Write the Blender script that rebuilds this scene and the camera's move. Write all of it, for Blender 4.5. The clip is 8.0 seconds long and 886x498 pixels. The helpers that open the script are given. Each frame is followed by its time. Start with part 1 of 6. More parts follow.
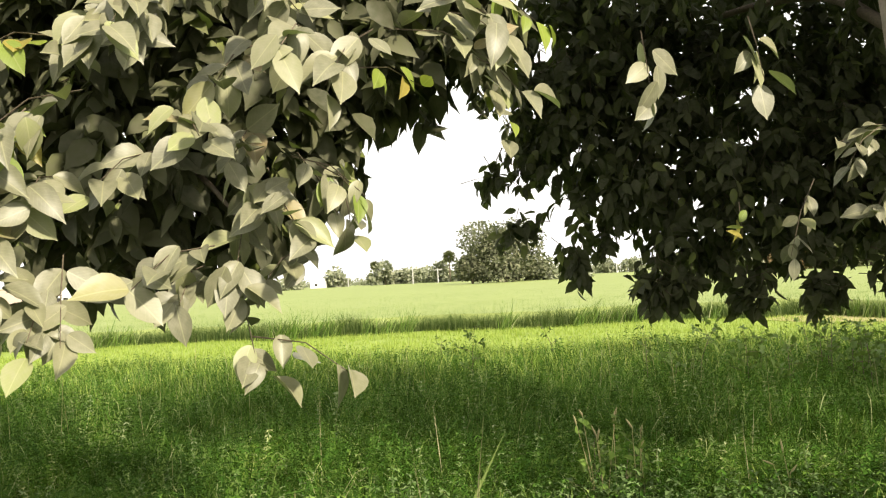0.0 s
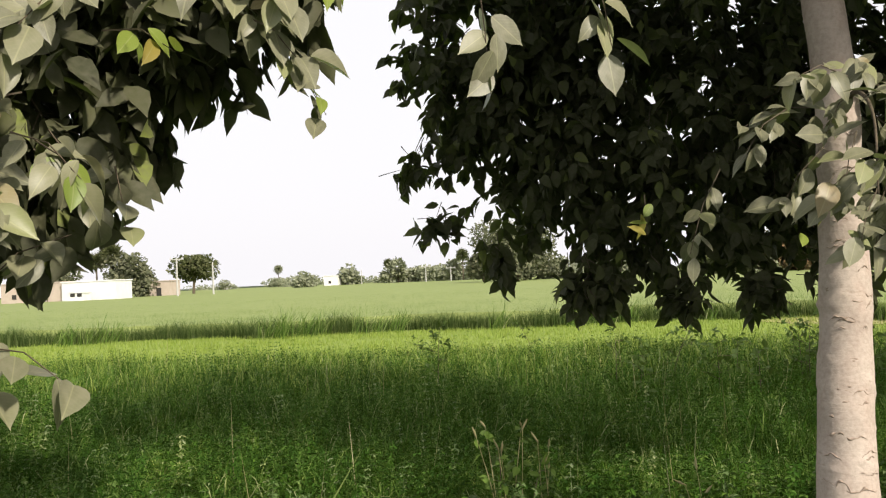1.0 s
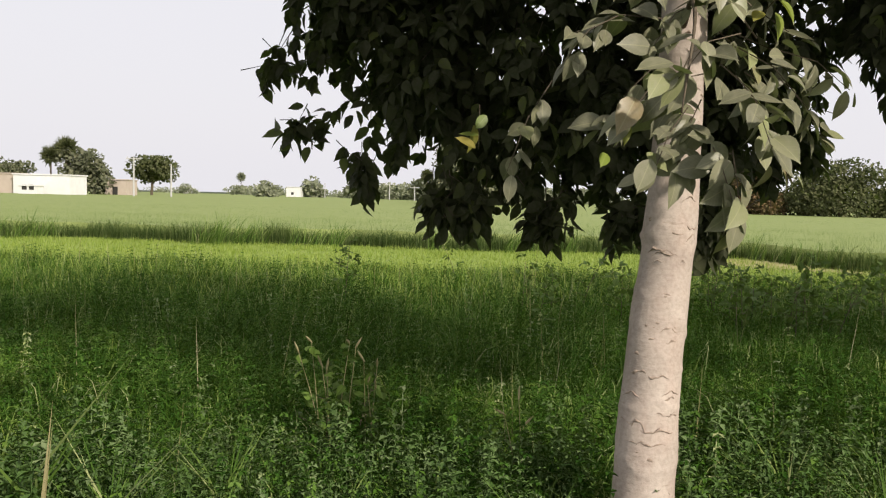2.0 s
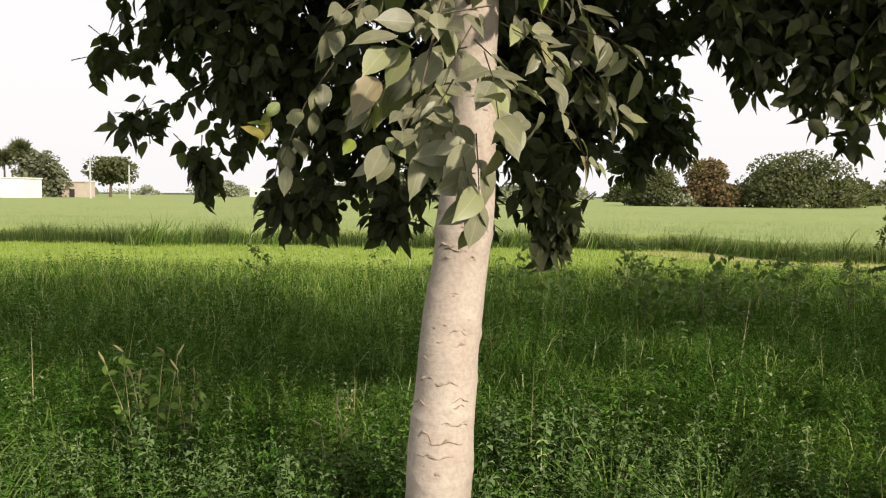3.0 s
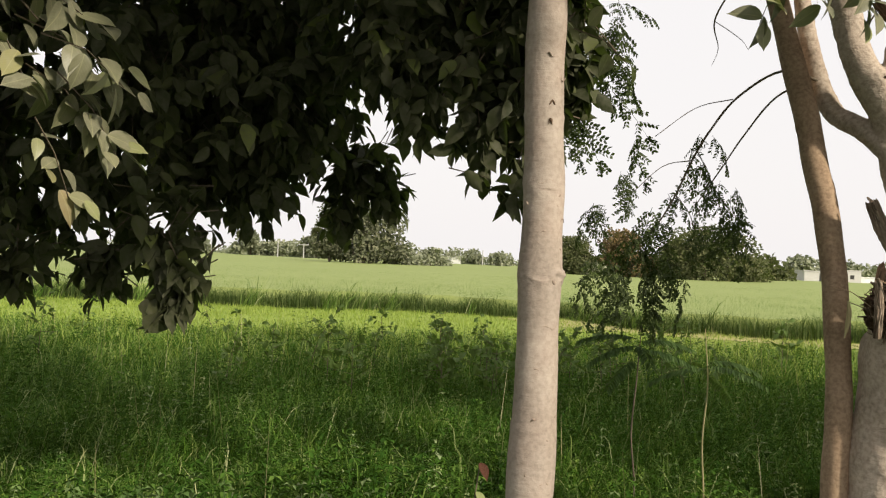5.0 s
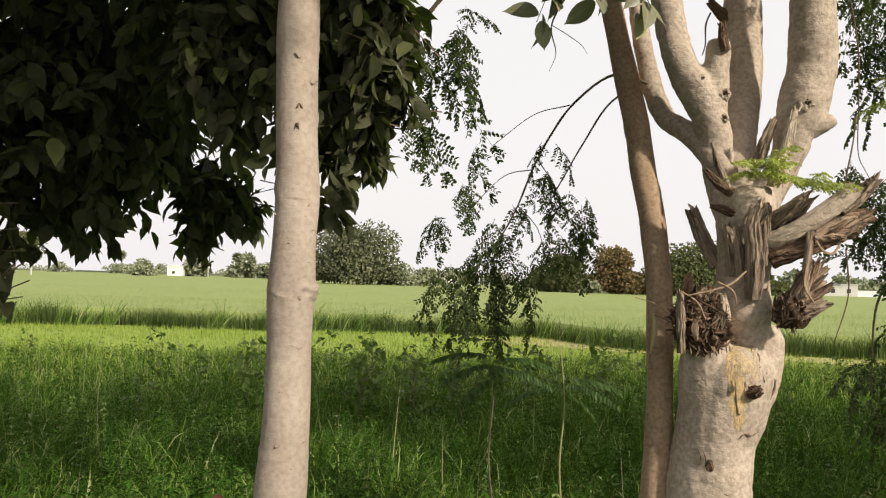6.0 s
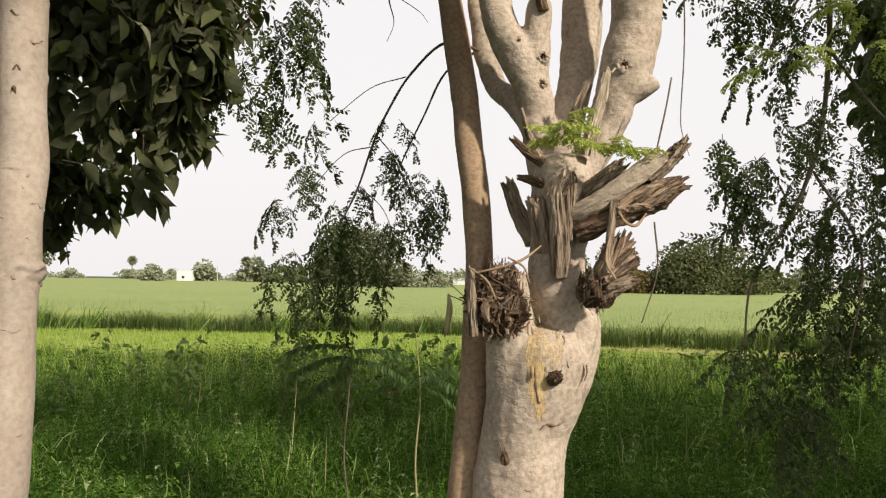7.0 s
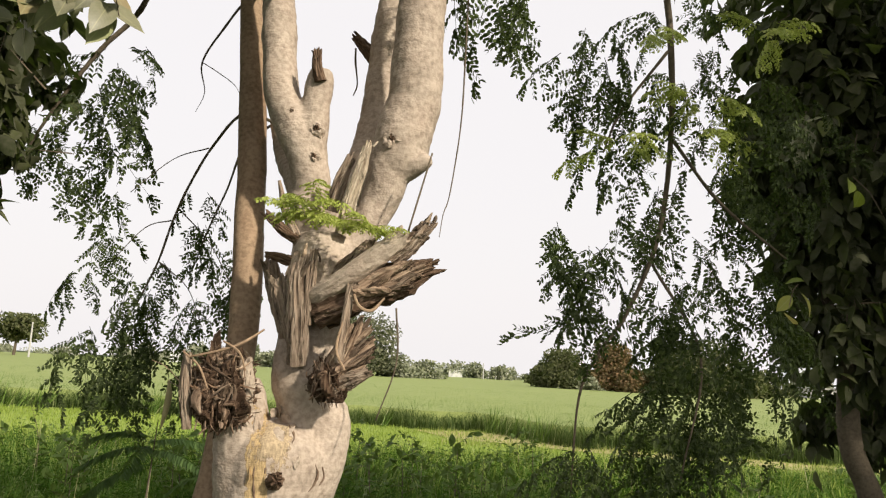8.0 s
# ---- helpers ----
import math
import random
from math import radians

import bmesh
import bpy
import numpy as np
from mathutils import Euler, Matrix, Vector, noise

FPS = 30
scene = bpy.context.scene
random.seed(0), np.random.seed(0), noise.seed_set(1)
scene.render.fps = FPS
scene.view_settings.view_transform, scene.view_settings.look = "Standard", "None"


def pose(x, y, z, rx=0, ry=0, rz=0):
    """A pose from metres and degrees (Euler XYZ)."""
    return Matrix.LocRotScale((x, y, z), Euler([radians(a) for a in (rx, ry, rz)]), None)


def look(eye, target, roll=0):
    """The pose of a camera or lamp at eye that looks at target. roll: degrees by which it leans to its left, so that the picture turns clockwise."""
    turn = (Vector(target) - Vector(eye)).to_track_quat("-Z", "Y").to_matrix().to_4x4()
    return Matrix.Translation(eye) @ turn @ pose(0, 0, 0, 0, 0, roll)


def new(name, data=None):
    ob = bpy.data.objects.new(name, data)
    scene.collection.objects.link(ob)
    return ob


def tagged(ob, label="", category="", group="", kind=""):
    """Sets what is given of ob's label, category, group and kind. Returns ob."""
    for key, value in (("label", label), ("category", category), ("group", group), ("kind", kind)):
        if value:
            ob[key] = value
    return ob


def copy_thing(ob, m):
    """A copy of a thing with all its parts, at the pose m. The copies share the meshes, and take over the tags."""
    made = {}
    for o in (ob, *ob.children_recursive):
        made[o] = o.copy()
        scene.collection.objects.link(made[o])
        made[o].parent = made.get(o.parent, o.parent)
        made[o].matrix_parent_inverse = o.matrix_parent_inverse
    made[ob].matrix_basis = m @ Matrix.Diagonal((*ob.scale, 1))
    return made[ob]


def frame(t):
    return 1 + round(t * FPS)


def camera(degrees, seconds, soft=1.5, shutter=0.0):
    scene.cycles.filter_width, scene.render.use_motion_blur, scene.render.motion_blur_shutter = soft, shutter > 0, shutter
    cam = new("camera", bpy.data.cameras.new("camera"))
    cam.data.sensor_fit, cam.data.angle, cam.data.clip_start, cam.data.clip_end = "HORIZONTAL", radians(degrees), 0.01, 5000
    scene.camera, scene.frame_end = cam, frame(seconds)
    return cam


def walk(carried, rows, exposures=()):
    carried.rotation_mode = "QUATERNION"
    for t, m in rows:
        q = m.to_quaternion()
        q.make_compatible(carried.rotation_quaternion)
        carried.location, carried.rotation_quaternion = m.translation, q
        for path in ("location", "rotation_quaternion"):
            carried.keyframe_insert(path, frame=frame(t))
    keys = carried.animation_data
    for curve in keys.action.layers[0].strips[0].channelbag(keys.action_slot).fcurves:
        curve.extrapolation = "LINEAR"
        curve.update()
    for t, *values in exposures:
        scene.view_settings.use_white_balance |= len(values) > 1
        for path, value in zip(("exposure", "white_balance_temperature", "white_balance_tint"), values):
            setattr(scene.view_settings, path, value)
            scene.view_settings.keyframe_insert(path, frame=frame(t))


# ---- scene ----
cam = camera(58.6, 8.0, soft=1.2)
PATH = [
    (0, (-1.315, -2.054, 1.614), (-1.531, -0.067, 1.687), -3.1),
    (0.5, (-1.006, -1.87, 1.55), (-1.253, 0.113, 1.635), -2.4),
    (1, (-0.683, -1.598, 1.585), (-0.939, 0.384, 1.655), -2.7),
    (1.5, (-0.356, -1.452, 1.557), (-0.554, 0.537, 1.514), -1.8),
    (2, (-0.047, -1.235, 1.521), (-0.218, 0.754, 1.39), 1.4),
    (2.2, (0.083, -1.139, 1.525), (-0.077, 0.848, 1.364), 2.1),
    (3.3, (0.861, -0.861, 1.506), (0.789, 1.135, 1.405), 0.3),
    (3.5, (1.008, -0.803, 1.499), (0.952, 1.196, 1.457), 1.4),
    (4, (1.359, -0.673, 1.5), (1.45, 1.324, 1.459), 2.4),
    (4.2, (1.486, -0.644, 1.492), (1.598, 1.353, 1.449), 1.9),
    (5.3, (2.304, -0.338, 1.509), (2.377, 1.66, 1.554), 2.6),
    (5.5, (2.471, -0.325, 1.497), (2.557, 1.672, 1.543), 2.5),
    (6, (2.866, -0.263, 1.515), (2.946, 1.734, 1.593), 1.6),
    (6.5, (3.262, -0.113, 1.483), (3.286, 1.886, 1.564), 3.2),
    (7, (3.663, -0.058, 1.455), (3.715, 1.939, 1.537), 0.9),
    (7.3, (3.928, -0.026, 1.47), (3.976, 1.971, 1.561), -0.4),
    (7.5, (4.045, -0.002, 1.484), (4.095, 1.995, 1.575), 0.3),
    (8, (4.501, 0.164, 1.478), (4.541, 2.14, 1.788), 3.1),
]
walk(cam, [(t, look(eye, target, roll)) for t, eye, target, roll in PATH],
     [(0.0, 0.75, 6900, 8), (0.5, 0.42, 6700, 9), (1.0, 0.1, 6500, 11), (1.5, -0.22, 6400, 13), (2.2, -0.08, 6450, 12), (3.3, 0.12, 6700, 10), (4.2, 0.12, 6700, 10), (5.3, 0.0, 6750, 10), (8.0, 0.0, 6700, 11)])

# ---- world, sun ----
SUN_EL, SUN_AZ = 31.0, 43.0          # degrees over the horizon; degrees to the right of straight behind the walk
sun_dir = Vector((math.sin(radians(SUN_AZ)) * math.cos(radians(SUN_EL)), -math.cos(radians(SUN_AZ)) * math.cos(radians(SUN_EL)), math.sin(radians(SUN_EL))))
world = bpy.data.worlds.new("hazy_sky")
world.use_nodes = True
scene.world = world
wn, wl = world.node_tree.nodes, world.node_tree.links
sky = wn.new("ShaderNodeTexSky")
sky.sky_type, sky.sun_disc = "NISHITA", False
sky.sun_elevation, sky.sun_rotation = radians(SUN_EL), radians(180 - SUN_AZ)
sky.air_density, sky.dust_density = 1.5, 5.0
blue = wn["Background"]
blue.inputs["Strength"].default_value = 0.08
wl.new(sky.outputs["Color"], blue.inputs["Color"])
haze = wn.new("ShaderNodeBackground")
haze.inputs["Color"].default_value = (0.76, 0.75, 0.77, 1)
haze.inputs["Strength"].default_value = 1.36
both = wn.new("ShaderNodeMixShader")
both.inputs["Fac"].default_value = 0.86
wl.new(blue.outputs[0], both.inputs[1])
wl.new(haze.outputs[0], both.inputs[2])
wl.new(both.outputs[0], wn["World Output"].inputs["Surface"])
sun = new("sun", bpy.data.lights.new("sun", "SUN"))
sun.data.energy, sun.data.angle, sun.data.color = 4.9, radians(2.4), (1.0, 0.92, 0.79)
sun.matrix_world = look(sun_dir * 40, (0, 0, 0))


# ---- materials ----
def node_mat(name):
    m = bpy.data.materials.new(name)
    m.use_nodes = True
    return m, m.node_tree.nodes, m.node_tree.links, m.node_tree.nodes["Principled BSDF"]


def ramp(n, l, source, stops):
    r = n.new("ShaderNodeValToRGB")
    while len(r.color_ramp.elements) < len(stops):
        r.color_ramp.elements.new(0.5)
    for e, (p, c) in zip(r.color_ramp.elements, stops):
        e.position, e.color = p, (*c, 1)
    l.new(source, r.inputs["Fac"])
    return r.outputs["Color"]


def noise_tex(n, l, scale, detail=4, stretch=None, rough=0.55):
    c = n.new("ShaderNodeTexCoord")
    t = n.new("ShaderNodeTexNoise")
    t.inputs["Scale"].default_value, t.inputs["Detail"].default_value, t.inputs["Roughness"].default_value = scale, detail, rough
    if stretch:
        mp = n.new("ShaderNodeMapping")
        mp.inputs["Scale"].default_value = stretch
        l.new(c.outputs["Object"], mp.inputs["Vector"])
        l.new(mp.outputs["Vector"], t.inputs["Vector"])
    else:
        l.new(c.outputs["Object"], t.inputs["Vector"])
    return t.outputs["Fac"]


def mixed(n, l, fac, a, b, kind="MIX"):
    x = n.new("ShaderNodeMix")
    x.data_type, x.blend_type = "RGBA", kind
    if isinstance(fac, float):
        x.inputs["Factor"].default_value = fac
    else:
        l.new(fac, x.inputs["Factor"])
    for i, v in ((6, a), (7, b)):
        if isinstance(v, tuple):
            x.inputs[i].default_value = (*v, 1)
        else:
            l.new(v, x.inputs[i])
    return x.outputs[2]


def bumped(n, l, b, height, strength, dist, under=None):
    k = n.new("ShaderNodeBump")
    k.inputs["Strength"].default_value, k.inputs["Distance"].default_value = strength, dist
    l.new(height, k.inputs["Height"])
    if under:
        l.new(under, k.inputs["Normal"])
    l.new(k.outputs["Normal"], b.inputs["Normal"])
    return k.outputs["Normal"]


def leaf_mat(name, stops, rough=0.45, through_light=0.3, through_color=(0.25, 0.4, 0.04), dust=None, per_object=False, spec=0.4, clump=0.0):
    """A leaf: each one its own tint, dusty patches (their tone also carries sun or shade), some light passing through.
    """
    m, n, l, b = node_mat(name)
    if per_object:
        rnd = n.new("ShaderNodeObjectInfo").outputs["Random"]
    else:
        rnd = n.new("ShaderNodeNewGeometry").outputs["Random Per Island"]
    col = ramp(n, l, rnd, stops)
    fine = noise_tex(n, l, 3 if per_object else 38, 3)
    if clump:
        patch = noise_tex(n, l, clump, 4, None, 0.7)
        col = mixed(n, l, 1.0, col, ramp(n, l, patch, [(0.32, (0.62, 0.66, 0.55)), (0.5, (1, 1, 1)), (0.68, (1.7, 1.45, 1.2))]), "MULTIPLY")
    if dust:
        col = mixed(n, l, ramp(n, l, fine, [(0.3, (0.3, 0.3, 0.3)), (0.7, (0.62, 0.62, 0.62))] if per_object else [(0.35, (0.08, 0.08, 0.08)), (0.68, (0.6, 0.6, 0.6))]), col, dust)
    if per_object:
        co = n.new("ShaderNodeTexCoord")
        sx = n.new("ShaderNodeSeparateXYZ")
        l.new(co.outputs["Object"], sx.inputs[0])
        ab, sl, wv = n.new("ShaderNodeMath"), n.new("ShaderNodeMath"), n.new("ShaderNodeMath")
        ab.operation, sl.operation, wv.operation = "ABSOLUTE", "MULTIPLY_ADD", "PINGPONG"
        l.new(sx.outputs["Y"], ab.inputs[0])
        l.new(ab.outputs[0], sl.inputs[0])
        sl.inputs[1].default_value = -0.7
        l.new(sx.outputs["X"], sl.inputs[2])
        l.new(sl.outputs[0], wv.inputs[0])
        wv.inputs[1].default_value = 0.05
        rib = ramp(n, l, ab.outputs[0], [(0.012, (0.7, 0.7, 0.7)), (0.03, (0, 0, 0))])
        side = ramp(n, l, wv.outputs[0], [(0.002, (0.28, 0.28, 0.28)), (0.009, (0, 0, 0))])
        lit = mixed(n, l, 0.5, col, (0.42, 0.42, 0.22))
        col = mixed(n, l, side, mixed(n, l, rib, col, lit), lit)
    l.new(col, b.inputs["Base Color"])
    b.inputs["Roughness"].default_value = rough
    b.inputs["Specular IOR Level"].default_value = spec
    bumped(n, l, b, fine, 0.25, 0.004)
    tr = n.new("ShaderNodeBsdfTranslucent")
    l.new(mixed(n, l, 0.55, col, through_color), tr.inputs["Color"])
    mx = n.new("ShaderNodeMixShader")
    mx.inputs["Fac"].default_value = through_light
    l.new(b.outputs[0], mx.inputs[1])
    l.new(tr.outputs[0], mx.inputs[2])
    l.new(mx.outputs[0], n["Material Output"].inputs["Surface"])
    return m


# One dusty leaf in three tones: crowns darkened for shade, sprays paled for sun.
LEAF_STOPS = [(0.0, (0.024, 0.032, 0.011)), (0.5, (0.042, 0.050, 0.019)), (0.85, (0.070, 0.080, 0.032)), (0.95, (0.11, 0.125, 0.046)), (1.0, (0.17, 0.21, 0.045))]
leaf_shaded = leaf_mat("shaded_dusty_leaf", LEAF_STOPS, dust=(0.105, 0.10, 0.07), through_light=0.15, rough=0.6, spec=0.12)
leaf_sunlit = leaf_mat("sunlit_dusty_leaf", [(0.0, (0.045, 0.055, 0.025)), (0.5, (0.10, 0.11, 0.05)), (0.82, (0.17, 0.175, 0.08)), (0.95, (0.22, 0.27, 0.06)), (1.0, (0.24, 0.15, 0.05))], dust=(0.31, 0.29, 0.20), per_object=True, through_light=0.15, rough=0.45, spec=0.45)
leaf_half_lit = leaf_mat("half_lit_dusty_leaf", [(0.0, (0.035, 0.04, 0.018)), (0.5, (0.07, 0.075, 0.035)), (0.9, (0.11, 0.115, 0.055)), (1.0, (0.20, 0.24, 0.05))], dust=(0.12, 0.113, 0.074), through_light=0.12, rough=0.6, spec=0.2)
leaf_young = leaf_mat("young_leaf", [(0.0, (0.17, 0.23, 0.045)), (0.7, (0.25, 0.31, 0.05)), (1.0, (0.32, 0.25, 0.06))], per_object=True, through_light=0.3, through_color=(0.35, 0.45, 0.04))
frond_mat = leaf_mat("pinnate_leaf", [(0.0, (0.022, 0.032, 0.014)), (0.6, (0.045, 0.06, 0.024)), (1.0, (0.09, 0.12, 0.04))], through_light=0.2, rough=0.6, spec=0.15)
feather_mat = leaf_mat("feathery_leaf", [(0.0, (0.03, 0.055, 0.016)), (0.6, (0.055, 0.10, 0.028)), (1.0, (0.10, 0.16, 0.05))], through_light=0.25, rough=0.6, spec=0.2)
frond_young = leaf_mat("young_pinnate_leaf", [(0.0, (0.33, 0.41, 0.07)), (1.0, (0.50, 0.54, 0.16))], through_light=0.4, through_color=(0.5, 0.6, 0.12))
# Part of the tree shade over the fodder sits in these deep greens.
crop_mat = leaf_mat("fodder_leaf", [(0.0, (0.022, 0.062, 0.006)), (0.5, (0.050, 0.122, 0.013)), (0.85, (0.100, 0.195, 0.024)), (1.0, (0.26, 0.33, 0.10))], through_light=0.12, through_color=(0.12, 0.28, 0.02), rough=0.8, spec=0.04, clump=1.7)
broad_weed_mat = leaf_mat("weed_broad_leaf", [(0.0, (0.05, 0.085, 0.02)), (0.7, (0.09, 0.14, 0.035)), (1.0, (0.16, 0.21, 0.06))], through_light=0.2, rough=0.65, spec=0.15)
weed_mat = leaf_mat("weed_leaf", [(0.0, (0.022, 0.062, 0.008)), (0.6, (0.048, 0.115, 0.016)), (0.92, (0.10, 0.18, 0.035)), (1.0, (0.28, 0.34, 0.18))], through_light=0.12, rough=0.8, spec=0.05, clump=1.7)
# Another crop than the fodder; its full sun is partly in these lighter greens.
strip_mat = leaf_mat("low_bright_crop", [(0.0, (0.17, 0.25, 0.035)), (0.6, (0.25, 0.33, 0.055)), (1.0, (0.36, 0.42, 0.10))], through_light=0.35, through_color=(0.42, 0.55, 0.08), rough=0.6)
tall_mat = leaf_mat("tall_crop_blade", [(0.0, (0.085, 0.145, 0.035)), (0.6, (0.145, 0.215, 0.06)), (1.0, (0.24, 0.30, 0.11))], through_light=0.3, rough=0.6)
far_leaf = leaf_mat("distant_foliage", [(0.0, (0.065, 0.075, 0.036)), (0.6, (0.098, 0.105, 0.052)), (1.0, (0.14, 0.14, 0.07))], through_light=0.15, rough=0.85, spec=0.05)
# Air haze is mixed into the greyed and paled leaf colours below.
far_mid = leaf_mat("haze_greyed_foliage", [(0.0, (0.08, 0.088, 0.054)), (0.6, (0.135, 0.142, 0.09)), (1.0, (0.20, 0.20, 0.125))], through_light=0.12, rough=0.9, spec=0.05)
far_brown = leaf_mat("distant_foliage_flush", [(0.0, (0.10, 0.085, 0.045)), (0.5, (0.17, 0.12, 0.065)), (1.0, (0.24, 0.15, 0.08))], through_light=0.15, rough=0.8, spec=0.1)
far_pale = leaf_mat("haze_paled_foliage", [(0.0, (0.20, 0.22, 0.15)), (1.0, (0.30, 0.31, 0.21))], through_light=0.1, rough=0.9, spec=0.05)
straw_mat = leaf_mat("dry_straw", [(0.0, (0.30, 0.27, 0.12)), (0.6, (0.42, 0.36, 0.19)), (1.0, (0.5, 0.46, 0.30))], through_light=0.25, rough=0.7)


def bark_mat(name, dark, mid, light, ring=0.5, warts=0.0, patches=0.5, scale=1.0):
    m, n, l, b = node_mat(name)
    big = noise_tex(n, l, 5 * scale, 5)
    fine = noise_tex(n, l, 60 * scale, 5)
    rings = noise_tex(n, l, 7 * scale, 5, (0.8, 0.8, 5.0), 0.6)
    blush = noise_tex(n, l, 14 * scale, 4, (1.0, 1.0, 0.5))
    col = mixed(n, l, ramp(n, l, blush, [(0.4, (0, 0, 0)), (0.7, (0.5, 0.5, 0.5))]), ramp(n, l, big, [(0.3, mid), (0.62, light), (0.75, mid)]), tuple(c * w for c, w in zip(mid, (1.0, 0.88, 0.86))))
    col = mixed(n, l, ramp(n, l, rings, [(0.27, (0.85, 0.85, 0.85)), (0.36, (0, 0, 0))]), col, dark)
    stain = 0.6 if warts else 0.42
    if patches > 0:
        col = mixed(n, l, ramp(n, l, noise_tex(n, l, 3.4, 6, None, 0.65), [(0.44, (0, 0, 0)), (0.62, (stain, stain, stain))]), col, tuple(0.55 * c for c in mid))
    col = mixed(n, l, patches, col, ramp(n, l, fine, [(0.3, tuple(c * 0.62 for c in mid)), (0.6, light)]))
    l.new(col, b.inputs["Base Color"])
    b.inputs["Roughness"].default_value, b.inputs["Specular IOR Level"].default_value = 0.8, 0.2
    k = bumped(n, l, b, rings, ring * 0.5, 0.015)
    k = bumped(n, l, b, fine, 0.35, 0.006, k)
    if warts:
        v = n.new("ShaderNodeTexVoronoi")
        v.inputs["Scale"].default_value = 120 * scale
        c = n.new("ShaderNodeTexCoord")
        l.new(c.outputs["Object"], v.inputs["Vector"])
        inv = n.new("ShaderNodeMath")
        inv.operation = "SUBTRACT"
        inv.inputs[0].default_value = 1
        l.new(v.outputs["Distance"], inv.inputs[1])
        where = n.new("ShaderNodeMath")
        where.operation = "MULTIPLY"
        l.new(inv.outputs[0], where.inputs[0])
        l.new(ramp(n, l, noise_tex(n, l, 9, 4), [(0.4, (0.1, 0.1, 0.1)), (0.62, (1, 1, 1))]), where.inputs[1])
        k = bumped(n, l, b, where.outputs[0], warts, 0.004, k)
        wr = noise_tex(n, l, 26, 5, (1.0, 1.0, 4.0), 0.65)
        bumped(n, l, b, wr, 0.3, 0.005, k)
    return m


bark_pale = bark_mat("pale_ringed_bark", (0.20, 0.14, 0.10), (0.43, 0.35, 0.29), (0.55, 0.47, 0.40), 0.35, 0.0, 0.3)
bark_grey = bark_mat("smooth_grey_bark", (0.20, 0.15, 0.11), (0.35, 0.285, 0.23), (0.46, 0.39, 0.325), 0.35, 0.0, 0.35)
bark_pollard = bark_mat("warty_pollard_bark", (0.19, 0.135, 0.095), (0.34, 0.27, 0.205), (0.56, 0.47, 0.38), 0.5, 0.35)


def peel(m, centre, size, tint):
    """Bare wood where the bark has come off, ragged at its rim."""
    n, l = m.node_tree.nodes, m.node_tree.links
    b = n["Principled BSDF"]
    under = b.inputs["Base Color"].links[0].from_socket
    c = n.new("ShaderNodeTexCoord")
    sub, div, ln = n.new("ShaderNodeVectorMath"), n.new("ShaderNodeVectorMath"), n.new("ShaderNodeVectorMath")
    sub.operation, div.operation, ln.operation = "SUBTRACT", "DIVIDE", "LENGTH"
    sub.inputs[1].default_value, div.inputs[1].default_value = centre, size
    l.new(c.outputs["Object"], sub.inputs[0])
    l.new(sub.outputs[0], div.inputs[0])
    l.new(div.outputs[0], ln.inputs[0])
    add = n.new("ShaderNodeMath")
    add.operation = "ADD"
    l.new(ln.outputs["Value"], add.inputs[0])
    rag = n.new("ShaderNodeMath")
    rag.operation = "MULTIPLY"
    rag.inputs[1].default_value = 2.4
    l.new(noise_tex(n, l, 34, 5, (1.0, 1.0, 0.55), 0.65), rag.inputs[0])
    l.new(rag.outputs[0], add.inputs[1])
    fac = ramp(n, l, add.outputs[0], [(0.0, (1, 1, 1)), (1.0, (1, 1, 1))])
    r = fac.node.color_ramp
    r.elements[0].position, r.elements[1].position = 0.985, 1.0
    r.elements[1].color = (0, 0, 0, 1)
    half = n.new("ShaderNodeMath")
    half.operation = "MULTIPLY"
    half.inputs[1].default_value = 0.455
    l.new(add.outputs[0], half.inputs[0])
    l.new(half.outputs[0], fac.node.inputs["Fac"])
    wood = ramp(n, l, noise_tex(n, l, 30, 5, (6, 6, 1)), [(0.3, tuple(q * 0.5 for q in tint)), (0.6, tint)])
    rim = ramp(n, l, half.outputs[0], [(0.95, (0, 0, 0)), (0.985, (0.6, 0.6, 0.6)), (1.0, (0, 0, 0))])
    l.new(mixed(n, l, rim, mixed(n, l, fac, under, wood), (0.13, 0.08, 0.05)), b.inputs["Base Color"])


peel(bark_pollard, (3.93, 2.53, 1.41), (0.08, 0.10, 0.07), (0.22, 0.15, 0.10))
peel(bark_pollard, (4.045, 2.52, 1.21), (0.036, 0.10, 0.21), (0.55, 0.40, 0.21))
peel(bark_pollard, (4.085, 2.52, 1.265), (0.056, 0.09, 0.085), (0.50, 0.39, 0.25))
bark_brown = bark_mat("brown_bark", (0.10, 0.06, 0.035), (0.24, 0.16, 0.10), (0.40, 0.29, 0.19), 0.3)
bark_twig = bark_mat("dark_twig_bark", (0.05, 0.04, 0.03), (0.10, 0.08, 0.055), (0.16, 0.13, 0.09), 0.2)


